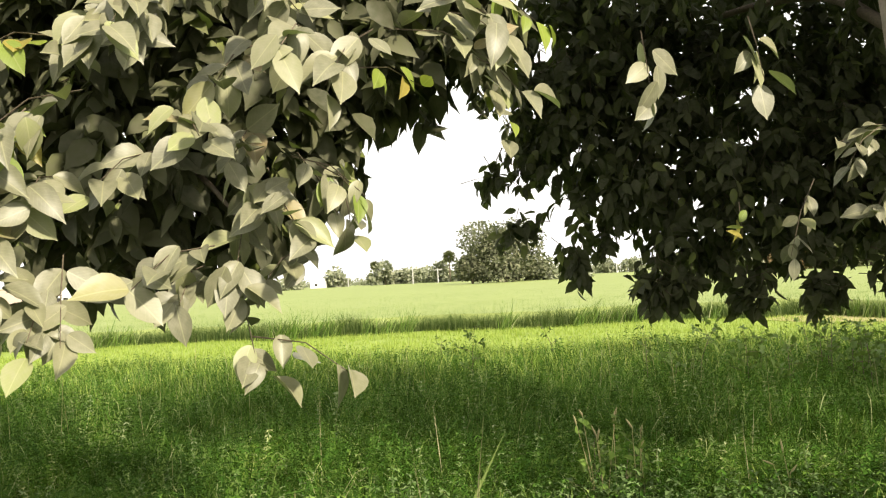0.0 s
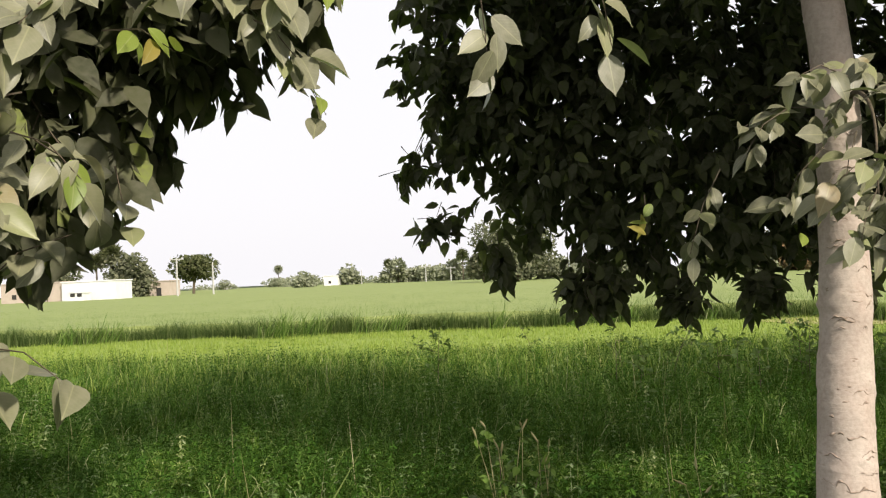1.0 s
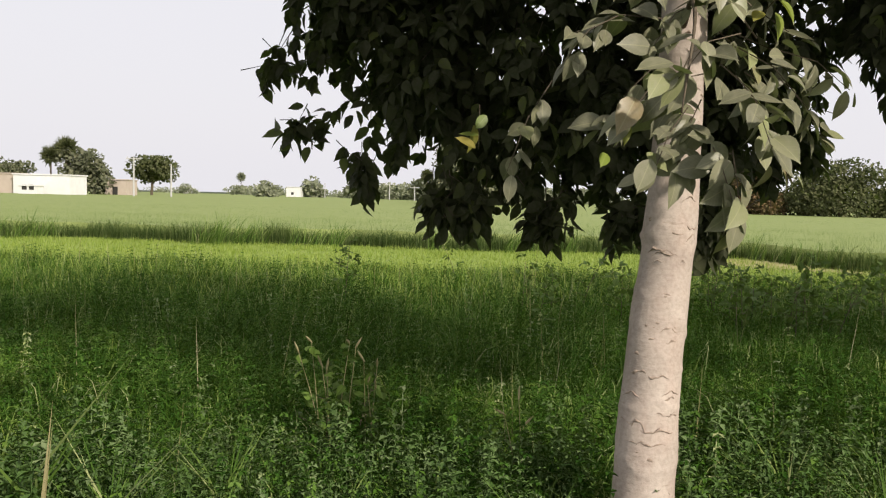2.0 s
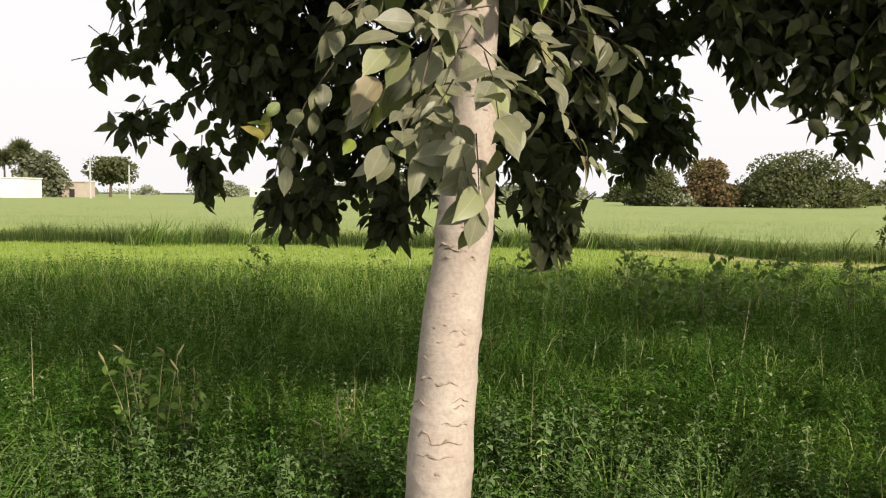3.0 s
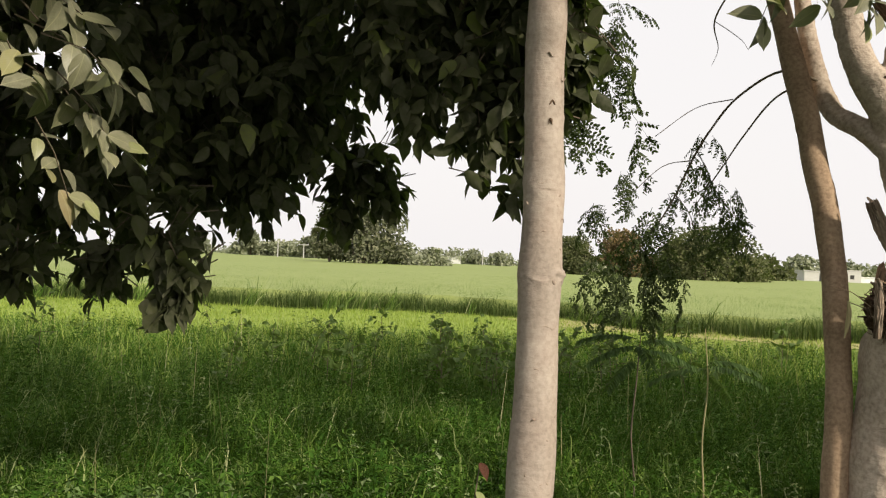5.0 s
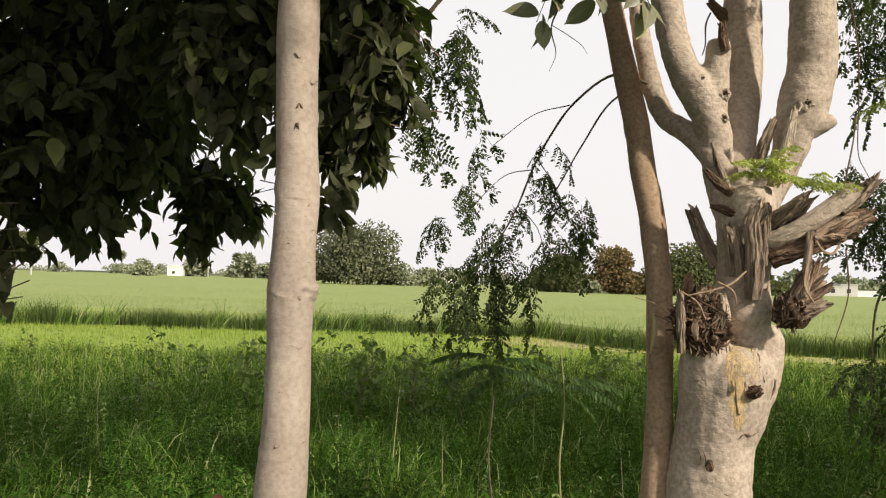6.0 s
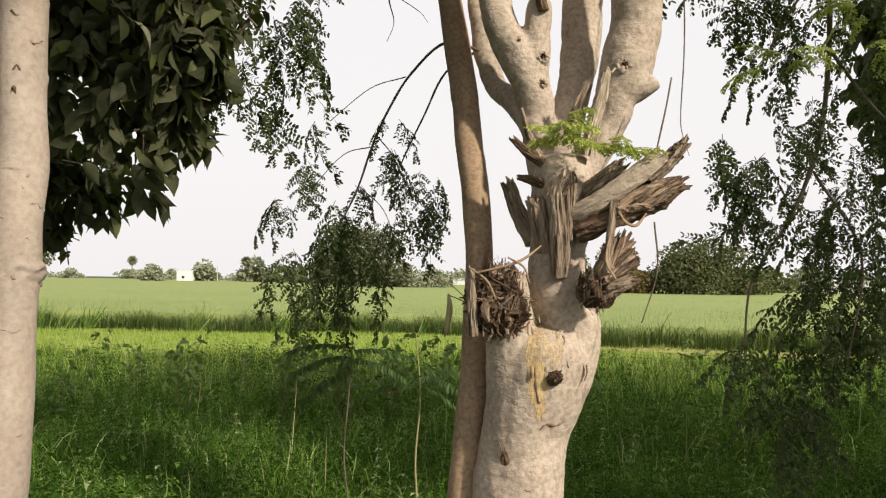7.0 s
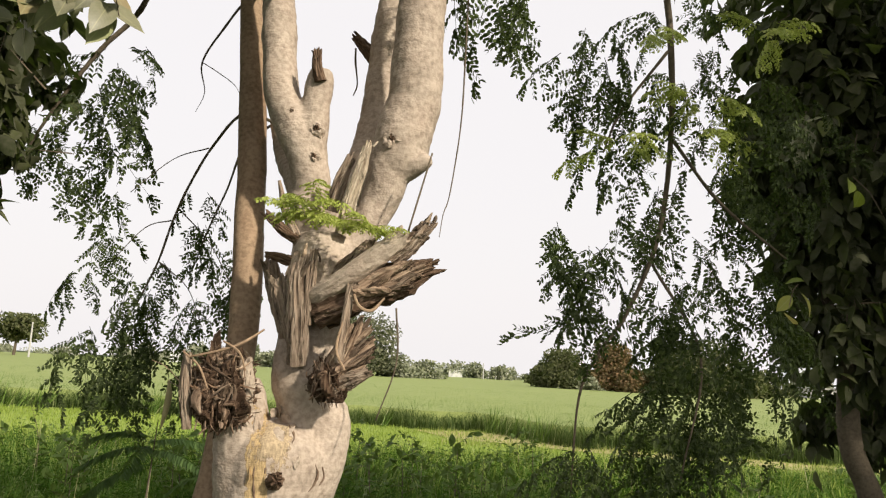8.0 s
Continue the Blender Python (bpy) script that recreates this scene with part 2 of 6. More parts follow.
def grain_mat(name, dark, mid, light):
    """Old wood with cracks and fibres that run along the branch."""
    m, n, l, b = node_mat(name)
    at = n.new("ShaderNodeAttribute")
    at.attribute_name = "grain"

    def along(s, detail):
        mp, t = n.new("ShaderNodeMapping"), n.new("ShaderNodeTexNoise")
        mp.inputs["Scale"].default_value = s
        t.inputs["Scale"].default_value, t.inputs["Detail"].default_value, t.inputs["Roughness"].default_value = 1.0, detail, 0.65
        l.new(at.outputs["Vector"], mp.inputs["Vector"])
        l.new(mp.outputs["Vector"], t.inputs["Vector"])
        return t.outputs["Fac"]

    fibre, crack, big = along((150, 150, 11), 5), along((55, 55, 5), 4), along((18, 18, 12), 3)
    col = ramp(n, l, fibre, [(0.28, tuple(c * 0.55 for c in mid)), (0.5, mid), (0.7, light)])
    col = mixed(n, l, ramp(n, l, big, [(0.36, (0.55, 0.55, 0.55)), (0.55, (0, 0, 0))]), col, tuple(0.6 * c + 0.4 * d for c, d in zip(dark, mid)))
    col = mixed(n, l, ramp(n, l, crack, [(0.33, (0.9, 0.9, 0.9)), (0.41, (0, 0, 0))]), col, dark)
    piece = n.new("ShaderNodeNewGeometry").outputs["Random Per Island"]
    col = mixed(n, l, 1.0, col, ramp(n, l, piece, [(0.0, (0.6, 0.57, 0.54)), (0.5, (1, 1, 1)), (1.0, (1.8, 1.75, 1.65))]), "MULTIPLY")
    l.new(col, b.inputs["Base Color"])
    b.inputs["Roughness"].default_value, b.inputs["Specular IOR Level"].default_value = 0.9, 0.1
    k = bumped(n, l, b, ramp(n, l, crack, [(0.34, (0, 0, 0)), (0.5, (1, 1, 1))]), 0.9, 0.012)
    bumped(n, l, b, fibre, 0.7, 0.006, k)
    return m


dead_wood = grain_mat("weathered_dead_wood", (0.06, 0.038, 0.025), (0.28, 0.215, 0.16), (0.46, 0.39, 0.31))
rotten_wood = grain_mat("rotten_wood", (0.022, 0.012, 0.008), (0.13, 0.085, 0.057), (0.30, 0.215, 0.15))
torn_wood = grain_mat("torn_wood", (0.05, 0.03, 0.02), (0.20, 0.145, 0.105), (0.36, 0.29, 0.22))
pale_wood = grain_mat("bleached_wood", (0.16, 0.12, 0.08), (0.48, 0.40, 0.30), (0.66, 0.58, 0.46))


def plain_mat(name, a, b_, scale, rough=0.85, bump=0.3):
    m, n, l, b = node_mat(name)
    f = noise_tex(n, l, scale, 6)
    g = noise_tex(n, l, scale * 0.13, 3)
    col = mixed(n, l, g, ramp(n, l, f, [(0.3, a), (0.7, b_)]), tuple((x + y) / 2.2 for x, y in zip(a, b_)))
    l.new(col, b.inputs["Base Color"])
    b.inputs["Roughness"].default_value, b.inputs["Specular IOR Level"].default_value = rough, 0.2
    bumped(n, l, b, f, bump, 0.03)
    return m


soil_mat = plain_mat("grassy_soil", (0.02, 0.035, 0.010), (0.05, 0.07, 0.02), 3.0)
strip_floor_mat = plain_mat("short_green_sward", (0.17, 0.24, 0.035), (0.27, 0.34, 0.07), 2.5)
crop_sheet_mat = plain_mat("standing_crop_top", (0.185, 0.235, 0.065), (0.28, 0.325, 0.115), 1.6)
dry_mat = plain_mat("dry_trodden_grass", (0.30, 0.28, 0.10), (0.44, 0.38, 0.19), 2.0)
whitewash = plain_mat("whitewash", (0.66, 0.66, 0.66), (0.80, 0.79, 0.78), 1.2, 0.9, 0.1)
mud_brick = plain_mat("mud_brick", (0.44, 0.36, 0.30), (0.55, 0.47, 0.40), 1.0)
concrete = plain_mat("concrete", (0.42, 0.41, 0.39), (0.55, 0.54, 0.52), 2.0)
interior_shade = plain_mat("painted_interior_shade", (0.03, 0.03, 0.03), (0.06, 0.055, 0.05), 2.0)


# ---- building blocks ----
def mesh_of(name, verts, faces, mats=()):
    me = bpy.data.meshes.new(name)
    me.from_pydata(np.asarray(verts, float).reshape(-1, 3), [], faces)
    for m in mats if isinstance(mats, (list, tuple)) else (mats,):
        me.materials.append(m)
    me.update()
    return me


def smooth(me):
    me.polygons.foreach_set("use_smooth", [True] * len(me.polygons))
    return me


def thing(name, label, category, at=(0, 0, 0), group="", kind=""):
    ob = new(name)
    ob.empty_display_size = 0.2
    ob.location = at
    return tagged(ob, label, category, group, kind)


def child(name, me, parent, m=None, label="", kind=""):
    """A mesh under a thing or a part; m is its pose in the world."""
    ob = new(name, me)
    ob.parent = parent
    root = parent
    while root.parent:
        root = root.parent
    ob.matrix_parent_inverse = Matrix.Translation(root.location).inverted() if parent is root else Matrix.Identity(4)
    ob.matrix_basis = m if m is not None else Matrix.Identity(4)
    return tagged(ob, label, kind=kind)


def spline(pts, steps):
    """Points of a smooth line through pts (any number of columns)."""
    p = np.asarray(pts, float)
    q = np.vstack([2 * p[0] - p[1], p, 2 * p[-1] - p[-2]])
    out = []
    for i in range(len(p) - 1):
        a, b, c, d = q[i:i + 4]
        for t in np.linspace(0, 1, steps, endpoint=False):
            out.append(0.5 * (2 * b + (c - a) * t + (2 * a - 5 * b + 4 * c - d) * t * t + (3 * b - a - 3 * c + d) * t ** 3))
    out.append(p[-1])
    return np.array(out)


def tube(pts, seg=10, steps=6, rough=0.0, freq=6.0, ridges=(), seed=0.0, flat_end=False):
    """A branch through rows (x, y, z, radius), with its own unevenness and ring scars. Returns vertices and faces."""
    s = spline(pts, steps) if steps > 1 else np.asarray(pts, float)
    n = len(s)
    verts, faces = [], []
    up = Vector((0.13, 0.99, 0.05))
    for i in range(n):
        a, b = s[max(i - 1, 0), :3], s[min(i + 1, n - 1), :3]
        d = Vector(b - a).normalized()
        x = up.cross(d).normalized()
        y = d.cross(x)
        up = y if abs(d.y) > 0.95 else up
        for k in range(seg):
            g = 2 * math.pi * k / seg
            w = x * math.cos(g) + y * math.sin(g)
            r = max(s[i, 3], 0.0005)
            if rough:
                c = Vector(s[i, :3]) + w * r
                r *= 1 + rough * noise.noise(c * freq + Vector((seed, seed, 0)))
            for z0, h, wd in ridges:
                off = 0.02 * math.sin(g * 2 + z0 * 40) + 0.012 * math.sin(g * 5 + z0 * 90)
                r += h * (0.55 + 0.45 * math.sin(g + z0 * 31)) * math.exp(-((s[i, 2] - z0 - off) / wd) ** 2)
            verts.append(Vector(s[i, :3]) + w * r)
    for i in range(n - 1):
        for k in range(seg):
            a, b = i * seg + k, i * seg + (k + 1) % seg
            faces.append((a, b, b + seg, a + seg))
    for end, i in ((0, 0), (1, n - 1)):
        c = len(verts)
        verts.append(Vector(s[i, :3]))
        for k in range(seg):
            a, b = i * seg + k, i * seg + (k + 1) % seg
            faces.append((b, a, c) if end == 0 else (a, b, c))
    return [tuple(v) for v in verts], faces


def joined(pieces):
    verts, faces = [], []
    for v, f in pieces:
        o = len(verts)
        verts += v
        faces += [tuple(i + o for i in q) for q in f]
    return verts, faces


def unit(a):
    return a / np.maximum(np.linalg.norm(a, axis=-1, keepdims=True), 1e-9)


# leaf patterns along +x with their face to +z: length 1, width 1
def leaf_pattern(stations, widths, fold, bend):
    mid = [(0.0, 0.0, 0.0)] + [(t, 0.0, -bend * t * t) for t in stations] + [(1.0, 0.0, -bend)]
    lft = [(t - 0.02, w, fold * w - bend * t * t) for t, w in zip(stations, widths)]
    rgt = [(t - 0.02, -w, fold * w - bend * t * t) for t, w in zip(stations, widths)]
    v = mid + lft + rgt
    k = len(stations)
    f = []
    for o, flip in ((k + 2, 1), (2 * k + 2, 0)):
        rows = [(0, 1, o)]
        for i in range(k - 1):
            rows.append((i + 1, i + 2, o + i + 1, o + i))
        rows.append((k, k + 1, o + k - 1))
        f += [r if flip else r[::-1] for r in rows]
    return np.array(v), f


OVATE = ((0.05, 0.16, 0.30, 0.46, 0.62, 0.76, 0.87, 0.94), (0.13, 0.33, 0.46, 0.5, 0.44, 0.32, 0.16, 0.06))
BROAD = [leaf_pattern(*OVATE, fo, be) for fo, be in ((0.12, 0.12), (0.25, 0.25), (0.05, 0.05), (0.16, 0.4))]
LOZENGE = (np.array([(0, 0, 0), (0.5, 0.5, 0.08), (1, 0, -0.12), (0.5, -0.5, 0.08)]), [(0, 1, 2), (0, 2, 3)])
PLAIN = leaf_pattern((0.13, 0.4, 0.68, 0.88), (0.28, 0.5, 0.38, 0.13), 0.2, 0.2)
LEAFLET = leaf_pattern((0.25, 0.7), (0.42, 0.42), 0.2, 0.15)
NARROW = leaf_pattern((0.5,), (0.5,), 0.2, 0.3)


def scatter(pattern, pos, axis, face, length, width):
    """Many copies of a leaf pattern as one set of vertices and faces."""
    pv, pf = pattern
    axis = unit(axis)
    side = unit(np.cross(face, axis))
    up = np.cross(axis, side)
    v = (pos[:, None, :] + pv[None, :, 0:1] * (axis * length[:, None])[:, None, :] + pv[None, :, 1:2] * (side * width[:, None])[:, None, :]
         + pv[None, :, 2:3] * (up * length[:, None])[:, None, :])
    n = len(pos)
    faces = []
    off = np.arange(n) * len(pv)
    for f in pf:
        faces += (np.array(f)[None, :] + off[:, None]).tolist()
    return v.reshape(-1, 3), faces


def leaf_pose(pos, axis, face, length, width):
    a = Vector(axis).normalized()
    s = Vector(face).cross(a).normalized()
    u = a.cross(s)
    m = Matrix((a * length, s * width, u * length)).transposed().to_4x4()
    m.translation = pos
    return m


rng = np.random.default_rng(7)


def twig_leaves(base, way, length, count, size, droop=0.8, sunward=0.0):
    """Leaves on one drooping twig: rows of place, axis, face, length, width; and the twig's own line."""
    base, way = np.array(base, float), unit(np.array(way, float))
    end = base + way * length + np.array([0, 0, -0.25 * length])
    mid = base + way * length * 0.55
    line = np.array([base, mid, end])
    t = np.linspace(0.1, 1.0, count) ** 0.7 + rng.normal(0, 0.06, count)
    t = np.clip(t, 0.05, 1.0)
    p = ((1 - t) ** 2)[:, None] * base + (2 * t * (1 - t))[:, None] * mid + (t ** 2)[:, None] * end
    side = unit(np.cross(way, [0, 0, 1.0]) + 1e-6)
    sgn = np.where(np.arange(count) % 2 == 0, 1.0, -1.0)
    p = p + rng.normal(0, 0.018, (count, 3))
    axis = way * 0.45 + sgn[:, None] * side * rng.uniform(0.25, 0.8, count)[:, None] + np.array([0, 0, -1.0]) * (droop * rng.uniform(0.4, 1.3, count))[:, None] + rng.normal(0, 0.42, (count, 3))
    face = way * 0.55 + np.array([0, 0, 0.75]) + sunward * np.array(sun_dir) + rng.normal(0, 0.5, (count, 3))
    ln = size * rng.uniform(0.7, 1.15, count)
    return line, p, axis, face, ln, ln * rng.uniform(0.46, 0.6, count)


def crown_leaves(blobs, size, per_twig=11, keep=None):
    """Twigs and leaves that fill ellipsoids (centre, radii, number of twigs)."""
    P, A, F, L, W, lines = [], [], [], [], [], []
    for c, r, n in blobs:
        c, r = np.array(c), np.array(r)
        d = unit(rng.normal(0, 1, (n, 3)))
        tip = c + d * r * (rng.uniform(0.02, 1, n) ** 0.3)[:, None]
        way = unit(d / r * r.mean() * 0.8 + rng.normal(0, 0.35, (n, 3)) + np.array([0, 0, -0.25]))
        for i in range(n):
            if keep is not None and not keep(tip[i]):
                continue
            ln = rng.uniform(0.18, 0.38)
            line, p, a, f, l_, w = twig_leaves(tip[i] - way[i] * ln, way[i], ln, int(per_twig * rng.uniform(0.7, 1.3)), size)
            P.append(p), A.append(a), F.append(f), L.append(l_), W.append(w), lines.append(line[:2])
    return [np.concatenate(x) for x in (P, A, F, L, W)], lines


def twig_mesh(lines, r0=0.004, r1=0.0015):
    return joined([tube([(*q, r0 + (r1 - r0) * i / (len(q_) - 1)) for i, q in enumerate(q_)], 3, 1) for q_ in lines])


POINTED = [leaf_pattern(*OVATE, fo, be) for fo, be in ((0.15, 0.15), (0.3, 0.3), (0.08, 0.05), (0.2, 0.5), (0.4, 0.1))]
POINTED_MESH = [smooth(mesh_of("leaf", v, f, leaf_sunlit)) for v, f in POINTED]
BROAD_MESH = [smooth(mesh_of("leaf", v, f, leaf_sunlit)) for v, f in BROAD]
YOUNG_MESH = [smooth(mesh_of("leaf", v, f, leaf_young)) for v, f in BROAD]


def single_leaves(tree, rows, meshes):
    _, p, a, f, l_, w = rows
    for i in range(len(p)):
        child("leaf", meshes[int(rng.integers(len(meshes)))], tree, leaf_pose(p[i], a[i], f[i], l_[i], w[i]))


def under_sun(p):
    """Keeps the unseen shading boughs over the path clear of the light that reaches the trunks."""
    lane = p[0] + math.tan(radians(SUN_AZ)) * (p[1] - 2.1)
    if p[2] > 2.95 and (1.0 < lane < 1.7 or 2.95 < lane < 4.0):
        return True
    return p[1] > 2.3 or p[2] > 2.35 + math.tan(radians(SUN_EL)) / math.cos(radians(SUN_AZ)) * (2.0 - p[1])


def broadleaf_tree(label, base, trunk_rows, trunk_mat, blobs, limbs, sprays, ridges=(), size=0.125, keep=None, group="", seg=28, crown_mat=None, steps=14, leaf_meshes=None):
    """A tree: trunk with ring scars, limbs, a crown of leaves, and sprays of leaves picked out one by one (base, way, length, count, young, size)."""
    tree = thing("broadleaf_tree", label, "tree", base, group)
    child("trunk", smooth(mesh_of("trunk", *tube(trunk_rows, seg, steps, 0.10, 5.0, ridges, base[0]), trunk_mat)), tree)
    for rows in limbs:
        child("limb", smooth(mesh_of("limb", *tube(rows, 9, 6, 0.15, 8.0), bark_twig)), tree)
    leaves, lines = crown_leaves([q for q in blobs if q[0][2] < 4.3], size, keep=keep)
    child("crown", smooth(mesh_of("crown", *scatter(PLAIN, *leaves), crown_mat or leaf_shaded)), tree, kind="stuff")
    # High crown masses out of view, thickened and spread to shade leaves and field.
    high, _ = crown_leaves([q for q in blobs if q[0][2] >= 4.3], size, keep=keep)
    child("upper_crown", mesh_of("upper_crown", *scatter(LOZENGE, *high), crown_mat or leaf_shaded), tree, kind="stuff")
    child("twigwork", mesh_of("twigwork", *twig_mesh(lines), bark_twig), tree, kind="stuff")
    # Sprays take the sunlit leaf colour; the crown behind has shade in its colour.
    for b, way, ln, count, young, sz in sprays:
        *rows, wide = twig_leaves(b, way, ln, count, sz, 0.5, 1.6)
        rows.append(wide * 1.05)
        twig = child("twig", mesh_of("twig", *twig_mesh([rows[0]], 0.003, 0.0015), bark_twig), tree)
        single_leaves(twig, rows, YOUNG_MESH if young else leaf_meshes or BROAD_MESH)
    return tree


# ---- ground and fields ----
gv, gf = [], []
gx = [-3000, -600, -150, -40, -12, 0, 12, 40, 150, 600, 3000]
for j in gx:
    for i in gx:
        gv.append((i, j, 0.0))
for j in range(len(gx) - 1):
    for i in range(len(gx) - 1):
        a = j * len(gx) + i
        gf.append((a, a + 1, a + 1 + len(gx), a + len(gx)))
tagged(new("ground", mesh_of("ground", gv, gf, soil_mat)), "flat green farmland soil reaching the horizon", "ground", kind="structure")


def grass_patch(name, label, category, mat, boxes, height, width, lean, pattern=NARROW, z0=0.0, slope=None, wind=0.0, uneven=0.45):
    """Blades over rectangles (x0, x1, y0, y1, number)."""
    P = []
    for x0, x1, y0, y1, n in boxes:
        P.append(np.stack([rng.uniform(x0, x1, n), rng.uniform(y0, y1, n), np.full(n, z0)], 1))
    P = np.concatenate(P)
    if slope is not None:
        P = P[slope(P)]
    n = len(P)
    clump = np.array([noise.noise(Vector((p[0] * 0.8, p[1] * 0.8, 3.0))) + 0.7 * noise.noise(Vector((p[0] * 3.1, p[1] * 3.1, 8.0))) for p in P])
    g = rng.uniform(0, 2 * np.pi, n)
    out = np.stack([np.cos(g), np.sin(g), np.zeros(n)], 1)
    axis = out * (lean * rng.uniform(0.1, 1.2, n))[:, None] + np.array([wind, 0, 1.0])
    h = height * rng.uniform(0.55, 1.15, n) * (1 + uneven * clump)
    face = -out + np.array([0, 0, 0.3])
    v, f = scatter(pattern, P, axis, face, h, width * rng.uniform(0.6, 1.3, n) if width else h)
    return tagged(new(name, smooth(mesh_of(name, v, f, mat))), label, category, kind="stuff")


BLADE = (np.array([(0, 0.5, 0), (0, -0.5, 0), (0.55, 0.40, 0.06), (0.55, -0.40, 0.06), (1.0, 0.0, -0.30)]), [(0, 1, 3, 2), (2, 3, 4)])
SPEAR = (np.array([(0, 0.5, 0), (0, -0.5, 0), (1.0, 0.0, -0.1)]), [(0, 1, 2)])

ARCH = (np.array([(0, 0.5, 0), (0, -0.5, 0), (0.45, 0.5, -0.03), (0.45, -0.5, -0.03), (0.78, 0.36, -0.16), (0.78, -0.36, -0.16), (0.93, 0.0, -0.40)]), [(0, 1, 3, 2), (2, 3, 5, 4), (4, 5, 6)])
tip_mat = leaf_mat("arching_grass", [(0.0, (0.045, 0.10, 0.013)), (0.5, (0.10, 0.175, 0.030)), (0.85, (0.19, 0.26, 0.065)), (1.0, (0.38, 0.40, 0.20))], through_light=0.15, rough=0.7, spec=0.12)


def shoot_pattern(seed, whorls=6):
    """One fodder shoot along +x, of length 1: a thin stem with whorls of three small leaflets."""
    r = np.random.default_rng(seed)
    V, F_ = [], []
    for i in range(whorls + 1):
        t = i / whorls
        V += [(t, 0.006, 0.03 * math.sin(t * 3 + seed)), (t, -0.006, 0.03 * math.sin(t * 3 + seed))]
        if i:
            F_.append((2 * i - 2, 2 * i - 1, 2 * i))
    for i in range(3, whorls + 1):
        root, t = 2 * i, i / whorls
        for q in range(3):
            g = 2.1 * q + i * 1.3 + r.uniform(-0.4, 0.4)
            ln, wd = r.uniform(0.06, 0.12) * (1.15 - 0.4 * t), r.uniform(0.014, 0.026)
            up = r.uniform(-0.05, 0.7)
            o, e = (math.cos(g), math.sin(g)), (-math.sin(g), math.cos(g))
            c = len(V)
            V += [(t + up * ln * 0.55, o[0] * ln * 0.55 + e[0] * wd, o[1] * ln * 0.55 + e[1] * wd), (t + up * ln * 0.75 - 0.03, o[0] * ln, o[1] * ln), (t + up * ln * 0.55, o[0] * ln * 0.55 - e[0] * wd, o[1] * ln * 0.55 - e[1] * wd)]
            F_ += [(root, c, c + 1), (root, c + 1, c + 2)]
    return np.array(V), F_


grass_patch("arching_grass", "paler arching grass blades through the fodder crop", "grass", tip_mat,
    [(-7, 7.5, 0.9, 4.5, 19500), (-8, 10, 4.5, 8, 20000), (-12, 14, 8, 13.6, 18000)], 0.40, 0.0075, 0.6, ARCH, wind=0.22)
grass_patch("verge_grass", "short trodden grass along the edge of the fodder", "grass", tip_mat, [(-6, 8.5, 0.3, 0.95, 7000), (-6, 8.5, -0.8, 0.3, 3500)], 0.15, 0.008, 0.9, BLADE)
grass_patch("fodder_crop", "dense dark green fodder crop in tree shade, partly put into its colour", "crop", crop_mat,
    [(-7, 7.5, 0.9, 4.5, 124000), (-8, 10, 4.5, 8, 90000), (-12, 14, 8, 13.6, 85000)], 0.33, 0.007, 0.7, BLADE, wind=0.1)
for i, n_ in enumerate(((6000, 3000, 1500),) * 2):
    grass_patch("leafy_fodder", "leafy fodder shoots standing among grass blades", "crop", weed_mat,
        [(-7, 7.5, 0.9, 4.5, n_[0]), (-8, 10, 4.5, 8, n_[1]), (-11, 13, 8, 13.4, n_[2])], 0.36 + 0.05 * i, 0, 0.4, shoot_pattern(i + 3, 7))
pale_mat = leaf_mat("pale_weed_leaf", [(0.0, (0.06, 0.115, 0.028)), (0.6, (0.10, 0.165, 0.05)), (1.0, (0.17, 0.235, 0.10))], through_light=0.15, rough=0.7, spec=0.1)
grass_patch("pale_weed", "pale leafy weeds along the path side of the fodder", "weed", pale_mat, [(0.7, 2.3, 1.3, 3.0, 1100), (-2.2, 0.3, 1.2, 2.7, 1500)], 0.40, 0, 0.45, shoot_pattern(9, 8), uneven=0.7)
grass_patch("dry_stalks", "sparse thin pale dry stalks over the fodder", "grass", straw_mat, [(-5, 7.5, 1.5, 5, 45), (-8, 11, 5, 12, 240)], 0.75, 0.008, 0.12, SPEAR)
# Strip floor, coloured bright for the low crop and for its sun.
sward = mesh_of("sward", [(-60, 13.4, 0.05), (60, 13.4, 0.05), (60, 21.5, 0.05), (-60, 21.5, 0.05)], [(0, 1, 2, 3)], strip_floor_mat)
tagged(new("bright_crop_floor", sward), "bright green strip of low crop, sunlit partly through its colour", "field", kind="structure")
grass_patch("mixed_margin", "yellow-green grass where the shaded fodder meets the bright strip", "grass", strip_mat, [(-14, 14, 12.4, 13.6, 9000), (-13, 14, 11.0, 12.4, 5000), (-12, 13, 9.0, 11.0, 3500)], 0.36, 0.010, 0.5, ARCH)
grass_patch("low_bright_crop", "bright green low crop in full sun, partly put into its colour", "crop", strip_mat, [(-16, 14, 13.2, 21, 70000), (-30, -16, 13.2, 21, 9000)], 0.16, 0.03, 0.9, SPEAR)


def front(x):
    step = np.clip((x - 5.8) / 2.4, 0, 1)
    return 20.8 - 4.2 * step * step * (3 - 2 * step) + 0.35 * np.sin(x * 0.9) + 0.2 * np.sin(x * 2.3)


